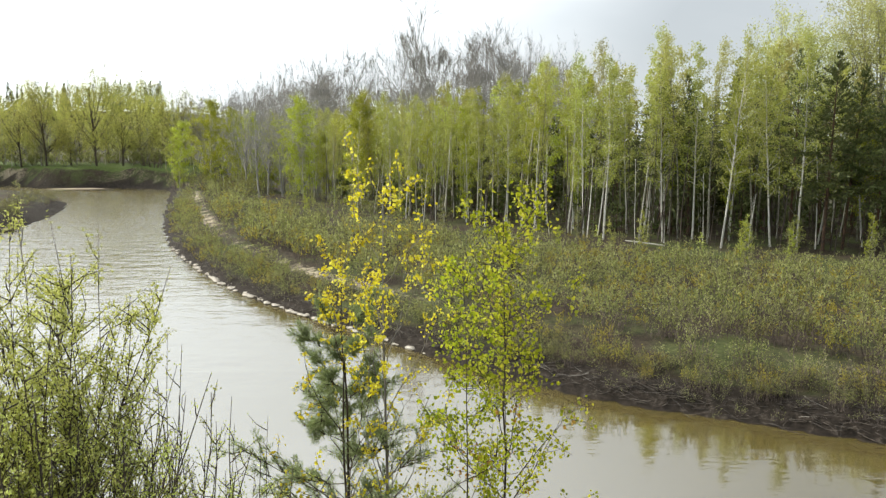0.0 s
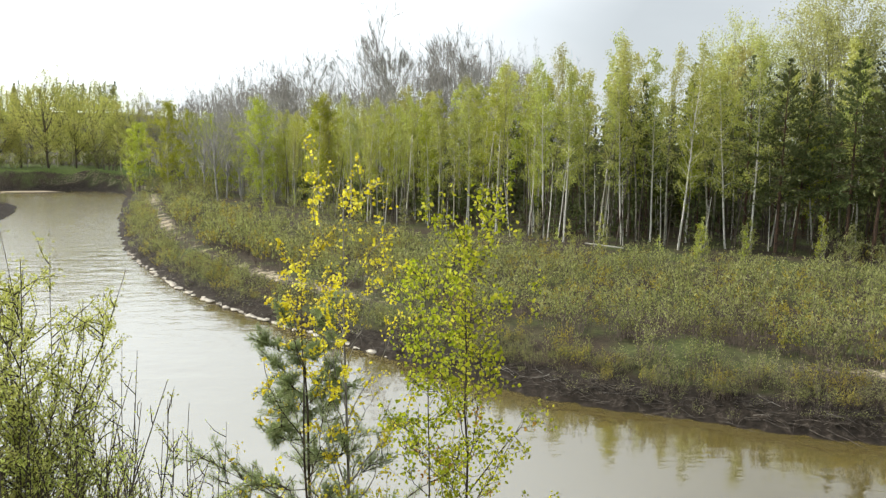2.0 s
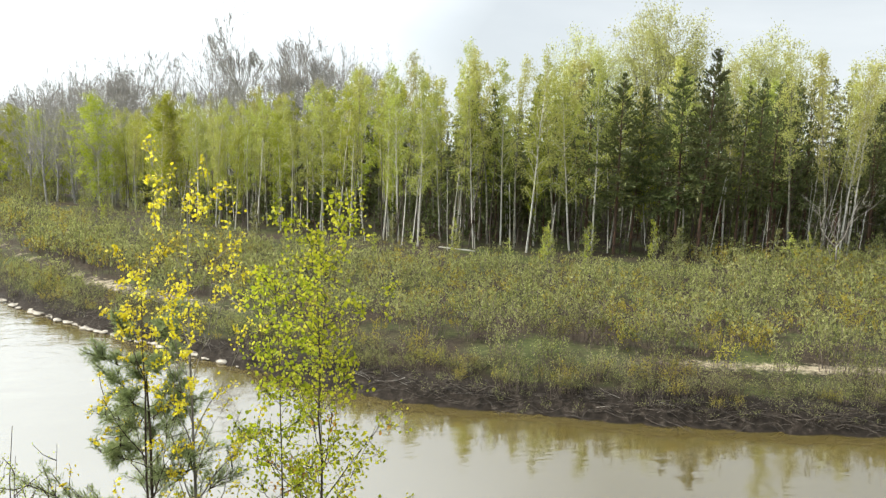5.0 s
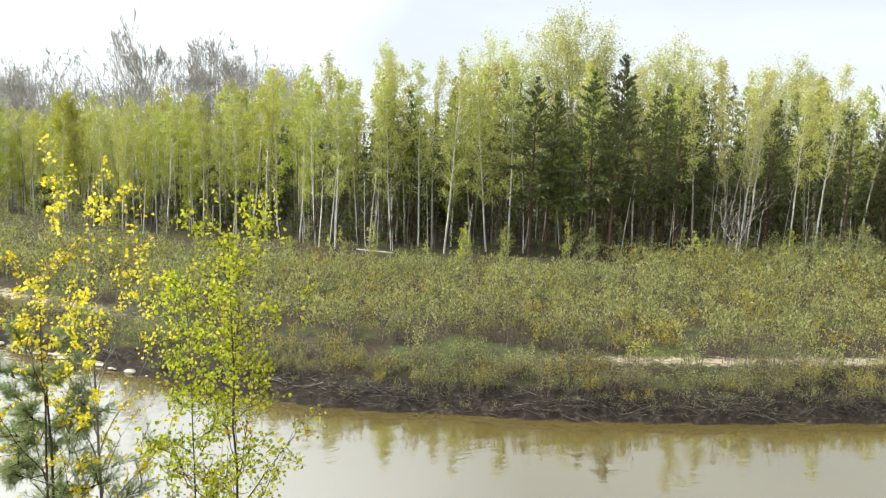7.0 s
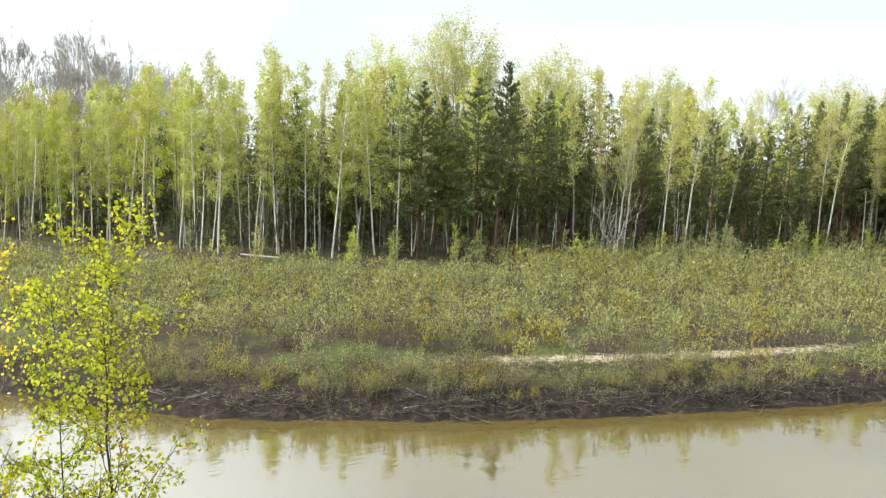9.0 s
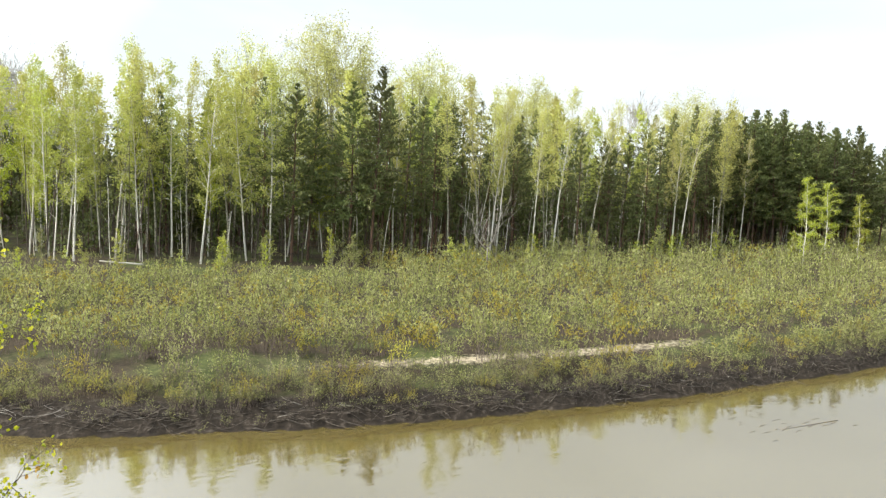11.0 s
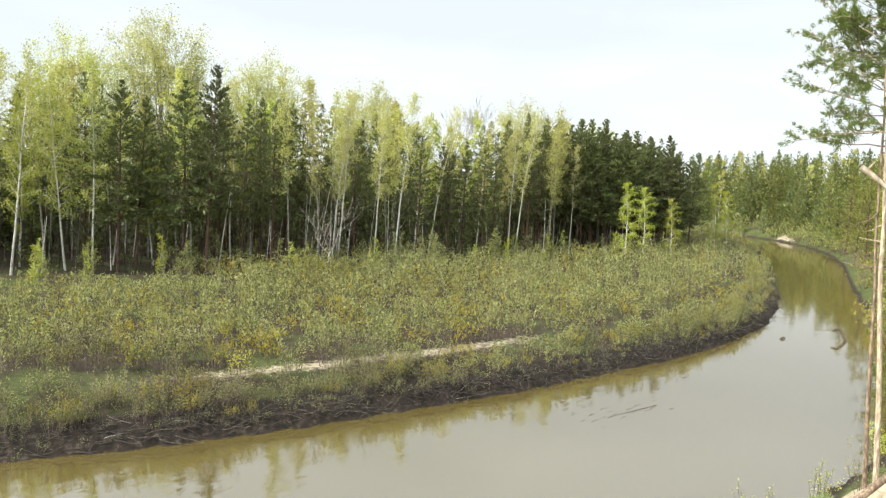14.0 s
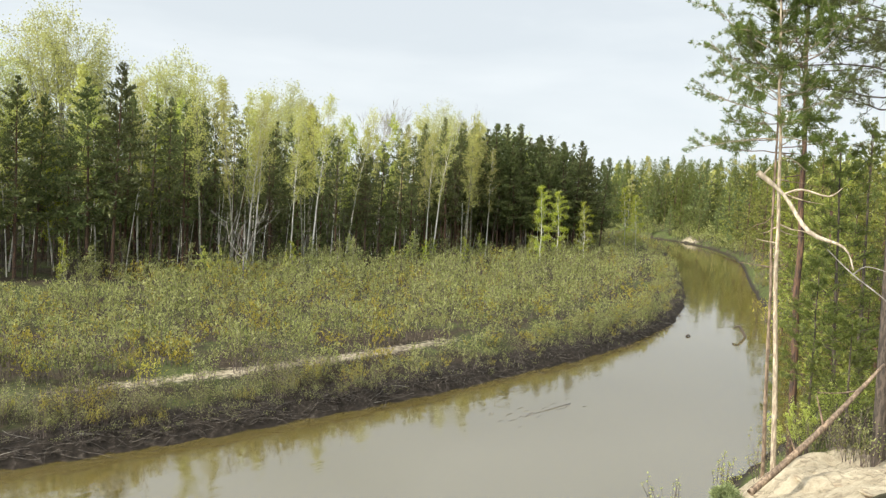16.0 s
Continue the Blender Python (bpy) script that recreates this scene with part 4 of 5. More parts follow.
def plant_thicket():
    rng = np.random.default_rng(9)
    px, py, d, back, away = thicket_places()
    z = land(px, py)[0]
    order = np.argsort(away)
    groups = {}
    for rank, i in enumerate(order):
        size = np.interp(away[i], [45, 90], [0.95, 1.45]) * (np.interp(d[i], [0.3, 1.5, 3.6], [0.35, 0.5, 0.7]) if d[i] < 3.6 else 1.0) * (rng.uniform(0.5, 1.35) if d[i] < 3.6 else rng.uniform(0.6, 1.25)) * np.interp(back[i], [0, 8, 15], [0.4, 0.5, 1.0] if px[i] < 34 else [0.8, 1.0, 1.0])
        pick = rng.choice(6, p=[0.22, 0.19, 0.13, 0.2, 0.15, 0.11] if d[i] > 3.6 else [0.20, 0.18, 0.10, 0.28, 0.14, 0.10])
        m = scaled(pose(px[i], py[i], z[i] - 0.05, rng.uniform(-5, 5), rng.uniform(-5, 5), rng.uniform(0, 360)), size * rng.uniform(0.9, 1.15), size * rng.uniform(0.9, 1.25))
        if rank < 145:
            SHRUB[pick].put(m, group="willow shrubs of the flood bank")
        else:
            groups.setdefault(pick, []).append(m)
    for pick, places in groups.items():
        wood, crown = Shape(), Shape()
        shrub_shapes(wood, crown, np.random.default_rng(90 + pick), SHRUB_HEIGHTS[pick], 9, 170, 0.135, 0.5, False)
        spread_copies("willow_thicket", [wood.mesh("stem", TWIG), crown.mesh("foliage", SHRUB_MATS[pick])], places)


def spread_copies(name, meshes, places, label="dense willow thicket in small grey-green leaf", category="thicket"):
    """One object that holds many copies of a plant."""
    verts, loops, totals, slots, base = [], [], [], [], 0
    me = bpy.data.meshes.new(name)
    for k, src in enumerate(meshes):
        me.materials.append(src.materials[0])
        co = np.empty(len(src.vertices) * 3)
        src.vertices.foreach_get("co", co)
        co = np.c_[co.reshape(-1, 3), np.ones(len(src.vertices))]
        corner, total = np.empty(len(src.loops), np.int32), np.empty(len(src.polygons), np.int32)
        src.loops.foreach_get("vertex_index", corner)
        src.polygons.foreach_get("loop_total", total)
        for m in places:
            verts.append((co @ np.array(m).T)[:, :3])
            loops.append(corner + base)
            totals.append(total)
            base += len(co)
        slots.append(np.full(len(total) * len(places), k))
    verts, loops, totals = np.vstack(verts), np.concatenate(loops), np.concatenate(totals)
    me.vertices.add(len(verts))
    me.vertices.foreach_set("co", verts.ravel())
    me.loops.add(len(loops))
    me.loops.foreach_set("vertex_index", loops.astype(np.int32))
    me.polygons.add(len(totals))
    me.polygons.foreach_set("loop_start", np.r_[0, np.cumsum(totals)[:-1]].astype(np.int32))
    me.polygons.foreach_set("material_index", np.concatenate(slots).astype(np.int32))
    me.update(calc_edges=True)
    return tagged(new(name, me), label, category, kind="stuff")


plant_thicket()

# young trees between the thicket and the wood
YOUNG = [Kind(lambda s=s, m=m, w=w: slim_tree(s, 3.6, m, BARK_ASPEN, w, 0.03, 900, 0.10, 0.05, "birch_tree", "young birch at the edge of the thicket", limbs=26, steep=0.85, peak=0.18))
         for s, m, w in ((131, LEAF_FRESH, 0.26), (132, LEAF_BIRCH, 0.24), (133, LEAF_PALE, 0.22), (134, LEAF_PALE, 0.30), (135, LEAF_WILLOW, 0.32))]
for n in range(96):
    x, y = at_edge(rnd.uniform(10, EDGE_LENGTH[-1] - 20), -rnd.uniform(-1.0, 9))
    k = rnd.uniform(0.55, 1.15)
    YOUNG[n % 5].put(scaled(stand(x, y, rnd.uniform(0, 360)), k * rnd.uniform(0.8, 1.3), k), "bright young birch at the edge of the thicket" if n % 5 == 0 else "pale young tree at the edge of the thicket", "young trees at the wood's edge")


# ---------------------------------------------------------------- driftwood, stones and roots along the far bank
def far_bank_point(u, off):
    p, q = along_line(FAR_LINE, [u, u + 0.002])
    d = (q - p) / np.hypot(*(q - p))
    return p[0] - d[1] * off, p[1] + d[0] * off


def stone(seed, size, mat=None):
    rng = np.random.default_rng(seed)
    bm = bmesh.new()
    bmesh.ops.create_icosphere(bm, subdivisions=2, radius=size)
    for v in bm.verts:
        v.co = Vector((v.co.x * 1.5, v.co.y, v.co.z * 0.4)) * (1 + 0.35 * noise.noise(v.co * 2.2 / size + Vector((seed, 0, 0))))
    me = bpy.data.meshes.new("shore_stone")
    bm.to_mesh(me)
    bm.free()
    me.materials.append(mat or STONE)
    return tagged(new("shore_stone", me), "pale clod of bank sand lying at the waterline", "stone", "pale clods along the waterline")


STONES = [Kind(lambda k=k: stone(k, 0.22)) for k in range(4)]
CLODS = [Kind(lambda k=k: stone(k, 0.22, SAND_CLOD)) for k in (7, 8)]
for n in range(150):
    u = 0.362 + 0.118 * rnd.random() ** 0.8
    x, y = far_bank_point(u, rnd.uniform(-0.25, 0.15))
    heading = math.degrees(math.atan2(y - far_bank_point(u - 0.003, 0)[1], x - far_bank_point(u - 0.003, 0)[0]))
    STONES[n % 4].put(scaled(pose(x, y, 0.06, 0, 0, heading + rnd.uniform(-15, 15)), rnd.uniform(0.35, 1.15) ** 1.6))


def bank_roots():
    rng = np.random.default_rng(31)
    grey, dark = Shape(), Shape()
    for i in range(2200):
        u = rng.uniform(0.36, 0.80)
        x, y = far_bank_point(u, rng.uniform(0.0, 0.9))
        z = ground_height(x, y)
        q = far_bank_point(u + 0.003, 0)
        o = far_bank_point(u, 0)
        way = np.array([q[0] - o[0], q[1] - o[1], 0])
        way = way / np.linalg.norm(way) * rng.choice([-1, 1]) + np.array([rng.normal(0, 0.3), rng.normal(0, 0.3) - 0.1, rng.normal(-0.08, 0.2)])
        line = stem((x, y, z + 0.05), way, rng.uniform(0.3, 1.7), 4, 0.22, -0.04, rng)
        line[:, 2] = np.maximum(line[:, 2], 0.01)
        (grey if i % 20 == 0 else dark).tube(line, taper(rng.uniform(0.007, 0.024), 5, 0.3), 4)
    tagged(new("bank_roots", grey.mesh("bank_roots", BARK_GREY, True)), "bleached roots and sticks on the muddy bank", "roots", kind="stuff")
    tagged(new("bank_roots", dark.mesh("bank_roots", ROOT, True)), "dark roots hanging from the muddy bank", "roots", kind="stuff")


bank_roots()


def bank_brush():
    """Bare brown twigs with few leaves over the face of the far bank."""
    rng = np.random.default_rng(33)
    for pick, (mat, leaf_mat) in enumerate(((TWIG, LEAF_WILLOW), (ROOT, LEAF_PALE))):
        wood, crown = Shape(), Shape()
        shrub_shapes(wood, crown, np.random.default_rng(190 + pick), 1.0, 10, 60, 0.075, 0.8, False)
        places = []
        for n in range(620):
            u = rng.uniform(0.40, 0.80)
            off = rng.uniform(0.15, 3.3)
            x, y = far_bank_point(u, off)
            size = rng.uniform(0.3, 0.6) if off < 1.3 else rng.uniform(0.45, 0.95)
            places.append(scaled(pose(x, y, ground_height(x, y) - 0.04, rng.uniform(-25, 25), rng.uniform(-25, 25), rng.uniform(0, 360)), size, size * rng.uniform(0.7, 1.0)))
        spread_copies("bank_brush", [wood.mesh("stem", mat), crown.mesh("foliage", leaf_mat)], places, "bare brown brush on the face of the far bank", "brush")


bank_brush()

# ---------------------------------------------------------------- upstream: cut bank, old trees, pine ridge
for n, (az, dist, top) in enumerate(((-31.8, 214, 22), (-29.6, 206, 23), (-28.1, 200, 24.5), (-26.6, 205, 22.5), (-25.0, 192, 27.5), (-23.3, 196, 23.5), (-22.0, 200, 26), (-20.6, 205, 22), (-30.6, 222, 23),
                                     (-28.4, 212, 25), (-24.2, 215, 25), (-19.4, 205, 24), (-33.4, 222, 26), (-21.4, 222, 25), (-26.0, 230, 25))):
    put_tall(OLD[n % 3], az, dist, top)
for n in range(16):
    x, y = direction(-33 + n * 0.95, 205 + rnd.uniform(-8, 25))
    BIRCH_BACK[n % 2].put(scaled(stand(x, y, n * 40), rnd.uniform(0.6, 0.9)), "birch behind the old willows on the far bank")
x, y = direction(-21.2, 183)
SHRUB[0].put(scaled(stand(x, y), 3.4), "round green bush on the grassy bank top")
for n, (az, dist, k) in enumerate(((-19.0, 158, 2.6), (-18.4, 150, 2.0), (-19.8, 160, 2.2), (-17.6, 146, 2.2), (-16.4, 140, 2.0), (-15.2, 136, 2.4))):
    x, y = direction(az, dist)
    SHRUB[n % 3].put(scaled(stand(x, y, n * 50), k), "tall willow bush at the end of the point")


def plain_meshes(thing):
    """The meshes of a thing, which is itself taken away."""
    meshes = [c.data for c in thing.children]
    for c in list(thing.children) + [thing]:
        bpy.data.objects.remove(c)
    return meshes


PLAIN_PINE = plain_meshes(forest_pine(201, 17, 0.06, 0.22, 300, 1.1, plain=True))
# Far pine with the sunlight painted into its needles.
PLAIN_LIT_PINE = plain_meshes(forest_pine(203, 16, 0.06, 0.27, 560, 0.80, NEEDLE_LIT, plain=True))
PLAIN_SMALL = plain_meshes(forest_pine(205, 3.6, 0.05, 0.42, 110, 0.48, plain=True))
PLAIN_BARE = plain_meshes(fan_tree(204, 18, 3.6, "bare tree", BARK_PALE, limbs=20, subs=6, twigs=9, blade=0.04))
PLAIN_BIRCH = plain_meshes(slim_tree(202, 15, LEAF_ASPEN, BARK_BIRCH, 0.13, 0.12, 420, 0.5, 0.5, "birch_tree", "birch", rough=True, limbs=12))


def far_woods():
    rng = np.random.default_rng(15)

    def scatter(count, low, high, near, far, small, big):
        spots = [direction(rng.uniform(low, high), rng.uniform(near, far)) for _ in range(count)]
        return [scaled(stand(x, y, rng.uniform(0, 360)), rng.uniform(small, big)) for x, y in spots]

    spread_copies("ridge_pines", PLAIN_PINE, scatter(150, -37, -20.5, 345, 400, 0.62, 0.84), "dark pine wood on the distant ridge", "pine wood")
    spread_copies("ridge_birches", PLAIN_BIRCH, scatter(22, 70, 84, 232, 290, 0.9, 1.15), "pale birches among the pines of the hill", "birch wood")
    # The hill's pines get the needle copy with painted sunlight.
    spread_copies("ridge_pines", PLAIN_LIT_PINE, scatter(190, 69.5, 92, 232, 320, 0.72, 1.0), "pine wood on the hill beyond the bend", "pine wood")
    places = []
    for n in range(400):
        x, y = at_edge(rng.uniform(0, EDGE_LENGTH[-1]), rng.uniform(15, 50))
        places.append(scaled(stand(x, y, rng.uniform(0, 360)), rng.uniform(0.45, 0.8)))
    spread_copies("deep_wood", PLAIN_PINE, places, "dark pines deep inside the wood", "pine wood")
    places = []
    for n in range(480):
        x, y = at_edge(rng.uniform(0, EDGE_LENGTH[-1]), rng.uniform(3, 24))
        places.append(scaled(stand(x, y, rng.uniform(0, 360)), rng.uniform(0.5, 1.5)))
    spread_copies("undergrowth", PLAIN_SMALL, places, "dark young pines under the trees", "undergrowth")
    bare = []
    for low, high, near, far, count in ((-20, -8, 180, 260, 44), (-16, 12.5, 125, 180, 52)):
        for n in range(count):
            az, d = low + (high - low) * (n + rng.uniform(0, 1)) / count, rng.uniform(near, far)
            x, y = direction(az, d)
            z = ground_height(x, y)
            lift = np.interp(az, [-20, -18.8, -14, -9.9, -6, 0, 6, 9, 12.5], [3.6, 4.2, 4.9, 6.2, 7.3, 8.6, 8.2, 7.6, 6.4]) * rng.uniform(0.84 if near > 150 else 0.66, 1.0)
            bare.append(scaled(stand(x, y, rng.uniform(0, 360)), (EYE_HEIGHT + d * math.tan(radians(lift)) - z) / 18.0))
    spread_copies("far_bare_wood", PLAIN_BARE, bare, "bare grey trees behind the wood and the point", "bare wood")
    spread_copies("far_bare_wood", PLAIN_BARE, scatter(26, -34, -18.5, 200, 255, 0.45, 0.8), "bare grey stems behind the old willows", "bare wood")
    wood, crown = Shape(), Shape()
    shrub_shapes(wood, crown, np.random.default_rng(98), 2.0, 7, 90, 0.26, 0.5, False)
    spread_copies("bank_undergrowth", [wood.mesh("stem", TWIG), crown.mesh("foliage", LEAF_WILLOW)], scatter(170, -34, -18.5, 193, 250, 0.8, 2.4), "brown-green undergrowth between the old willows", "undergrowth")
    spread_copies("far_birches", PLAIN_BIRCH, scatter(16, -21, -9, 175, 215, 0.5, 0.8), "light birches behind the point", "birch wood")
    pines, birches, shaded = [], [], []
    for n in range(230):
        u = rng.uniform(0.79, 0.915)
        p, q = along_line(NEAR_LINE, [u, u + 0.002])
        d = (q - p) / np.hypot(*(q - p))
        back = rng.uniform(1.0, 12) if n % 2 else rng.uniform(12, 40)
        x, y = p[0] + d[1] * back, p[1] - d[0] * back
        k = rng.uniform(0.7, 1.1) if back > 8 else rng.uniform(0.3, 0.75)
        (birches if n % 4 == 0 else shaded if n % 4 == 1 else pines).append(scaled(stand(x, y, rng.uniform(0, 360)), k))
    places = []
    for n in range(130):
        u = rng.uniform(0.78, 0.91)
        p, q = along_line(NEAR_LINE, [u, u + 0.002])
        d = (q - p) / np.hypot(*(q - p))
        off = rng.uniform(0.3, 7)
        x, y = p[0] + d[1] * off, p[1] - d[0] * off
        places.append(scaled(stand(x, y, rng.uniform(0, 360)), rng.uniform(0.9, 2.0)))
    wood, crown = Shape(), Shape()
    shrub_shapes(wood, crown, np.random.default_rng(97), 2.0, 6, 110, 0.26, 0.5, False)
    spread_copies("bend_thicket", [wood.mesh("stem", TWIG), crown.mesh("foliage", LEAF_WILLOW)], places, "willow thicket along the river bend")
    # Sun and shade at the bend come from two needle colours.
    spread_copies("bend_wood", PLAIN_LIT_PINE, pines, "pine wood around the river bend, sunlight put into its colour", "pine wood")
    spread_copies("bend_wood", PLAIN_PINE, shaded, "pines around the river bend, shade put into their dark needles", "pine wood")
    spread_copies("bend_wood", PLAIN_BIRCH, birches, "light birches around the river bend", "birch wood")


far_woods()
# low spit on the near side with sparse brush
for n in range(34):
    u = rnd.uniform(0.165, 0.245)
    p, q = along_line(NEAR_LINE, [u, u + 0.002])
    d = (q - p) / np.hypot(*(q - p))
    off = rnd.uniform(1.0, 6)
    x, y = p[0] + d[1] * off, p[1] - d[0] * off
    SHRUB[(2, 1, 4)[n % 3]].put(scaled(stand(x, y, n * 77), rnd.uniform(0.6, 1.2)), "sparse brown-green willow bush on the low spit", "bushes of the low spit")


def bent_wood(name, label, category, pts, radii, mat, extra=()):
    """One crooked piece of wood along a few bends, with side branches."""
    sh = Shape()
    line = smooth3(pts)
    sh.tube(line, np.interp(np.linspace(0, 1, len(line)), np.linspace(0, 1, len(radii)), radii), 8)
    for p, r in extra:
        b = smooth3(p)
        sh.tube(b, taper(r, len(b), 0.3), 5)
    return tagged(new(name, sh.mesh(name, mat, True)), label, category)


def smooth3(points, steps=4):
    p = [Vector(points[0])] + [Vector(q) for q in points] + [Vector(points[-1])]
    out = []
    for a, b, c, d in zip(p, p[1:], p[2:], p[3:]):
        for k in range(steps):
            t = k / steps
            out.append(tuple(0.5 * ((2 * b) + (c - a) * t + (2 * a - 5 * b + 4 * c - d) * t * t + (3 * b - a - 3 * c + d) * t ** 3)))
    out.append(tuple(p[-1]))
    return np.array(out)


def spot(az, el, d):
    x, y = direction(az, d)
    return (x, y, EYE_HEIGHT + d * math.tan(radians(el)))


bent_wood("driftwood_log", "bleached driftwood log at the foot of the spit", "driftwood", [(-50.5, 82, 0.1), (-49.4, 84, 0.35), (-50.2, 87, 0.9)], [0.2, 0.16, 0.07], DEADWOOD)
bent_wood("snag", "black hooked snag standing out of the water", "snag", [(60.2, 9.9, -0.3), (60.3, 10.2, 0.25), (60.5, 10.6, 0.72), (60.2, 10.95, 0.62)], [0.09, 0.11, 0.10, 0.05], BARK_DARK)
bent_wood("drift_stick", "small dark stick floating on the river", "stick", [(56.6, 13.7, -0.1), (57.0, 13.6, 0.1), (57.4, 13.5, 0.04)], [0.05, 0.07, 0.03], BARK_DARK)
# Short twigs added on the water to draw a patch of dark ripples.
sunk = random.Random(44)
ripple_lines = []
for n in range(22):
    x, y, turn, k = 28.5 + 5.2 * (n + sunk.random()) / 22, sunk.gauss(0, 0.55), sunk.gauss(-0.12, 0.1), sunk.uniform(0.25, 0.6)
    y = 14.6 - 0.27 * (x - 28.5) + y
    ripple_lines.append(([(x - k, y - turn * k, -0.012), (x, y + 0.05, 0.012), (x + k, y + turn * k, -0.012)], sunk.uniform(0.006, 0.012)))
bent_wood("sunken_branch", "thin twigs laid in place of dark ripples over a sunken branch", "branch", [(28.6, 14.5, -0.03), (30.5, 14.0, 0.004), (33.6, 13.3, 0.01)], [0.003, 0.006, 0.012], TWIG, ripple_lines)


x, y = direction(15.3, 64)
z = ground_height(x, y)
bent_wood("fallen_birch", "pale birch log lying at the edge of the wood", "log", [(x - 1.4, y + 0.3, z + 0.5), (x, y, z + 0.35), (x + 1.8, y - 0.3, z + 0.15)], [0.05, 0.06, 0.07], BARK_BIRCH)
DEAD = Kind(lambda: broad_tree(71, 8, "bleached dead tree with a tangle of bare curved branches", BARK_GREY, 3, 0.8, "dead_tree", 0.3))
put_tall(DEAD, 42.6, 60, 8.5)

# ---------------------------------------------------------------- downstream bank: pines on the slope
# These needles carry the sun on the slope in their own colour.
MID_PINE = [Kind(lambda s=s, h=h: forest_pine(s, h, 0.12, 0.20, 1600, 0.31, NEEDLE_SLOPE_LIT, "green pine on the river slope, sunlight put into its needles")) for s, h in ((81, 12), (82, 10), (83, 13))]
for n, (az, dist, top) in enumerate(((78.8, 172, 17.5), (79.4, 160, 16.5), (80.0, 150, 16.0), (80.6, 135, 15.0), (80.2, 172, 20.0), (81.2, 125, 15.5), (81.7, 150, 18.0), (86.0, 48, 12.0), (85.4, 40, 12.5), (86.5, 36, 12.2), (88.3, 42, 14.0), (90.5, 34, 13.0), (85.5, 52, 14.0), (83.6, 60, 13.5), (87.6, 58, 15.5), (89.8, 52, 15.5), (92, 45, 15),
                                     (82.8, 75, 13.8), (84.8, 75, 14.5), (86.2, 28, 10.0), (88.9, 27, 10.8), (91.5, 26, 12), (94, 36, 14), (81.0, 155, 17.0), (82.9, 104, 15.5), (87.2, 80, 17), (89.5, 75, 17), (86.4, 33, 11.5), (87.8, 31, 12.0), (89.6, 30, 12.3), (91.0, 38, 14.0), (86.0, 45, 13.3), (88.6, 66, 17.0), (85.0, 64, 15.5), (83.6, 80, 14.8), (88.2, 25, 8.5))):
    x, y = direction(az, dist)
    z = ground_height(x, y)
    MID_PINE[n % 3].put(scaled(stand(x, y, n * 67), max(0.35, (top - z) / 12)), group="pines of the river slope")


def plant_far_slope():
    for n in range(46):
        u = rnd.uniform(0.72, 0.80)
        p, q = along_line(NEAR_LINE, [u, u + 0.002])
        d = (q - p) / np.hypot(*(q - p))
        back = rnd.uniform(2.5, 12) if n % 2 else rnd.uniform(12, 50)
        x, y = p[0] + d[1] * back, p[1] - d[0] * back
        pool = MID_PINE if rnd.random() < 0.6 else (GREEN_BACK if rnd.random() < 0.6 else BIRCH_BACK)
        k = rnd.uniform(0.7, 1.0) if back > 8 else rnd.uniform(0.35, 0.75)
        rnd.choice(pool).put(scaled(stand(x, y, rnd.uniform(0, 360)), k), group="trees of the downstream bank")


plant_far_slope()
for n in range(26):
    x, y = rnd.uniform(17.6, 25), rnd.uniform(-2.5, 2.4)
    SHRUB[(0, 2, 4, 1)[n % 4]].put(scaled(stand(x, y, n * 53), rnd.uniform(0.28, 0.6)), "low brown-green brush under the bluff pines", "brush under the bluff pines")
YELLOW_BUSH = SHRUB[3].put(scaled(stand(69.0, 9.7), 1.7), "yellow-leaved willow bush leaning over the water")
for n in range(84):
    u = rnd.uniform(0.62, 0.90) if n % 3 else rnd.uniform(0.66, 0.78)
    p, q = along_line(NEAR_LINE, [u, u + 0.002])
    d = (q - p) / np.hypot(*(q - p))
    off = rnd.uniform(0.4, 5)
    x, y = p[0] + d[1] * off, p[1] - d[0] * off
    SHRUB[n % 6].put(scaled(stand(x, y, n * 33), rnd.uniform(0.8, 1.7)), "willow bush on the downstream bank", "bushes of the downstream bank")


def on_slope(az, d):
    x, y = direction(az, d)
    return (x, y, ground_height(x, y) - 0.1)


def needle_tufts(shape, ends, ways, rng, blades, length, width):
    at = np.repeat(np.asarray(ends), blades, 0)
    way = np.repeat(np.asarray(ways), blades, 0)
    way = way / (np.linalg.norm(way, axis=1, keepdims=True) + 1e-6) + rng.normal(0, 0.55, way.shape)
    shape.leaves(at + rng.normal(0, length * 0.22, at.shape), way, length * rng.uniform(0.7, 1.2, len(at)), width, rng, 0.05)


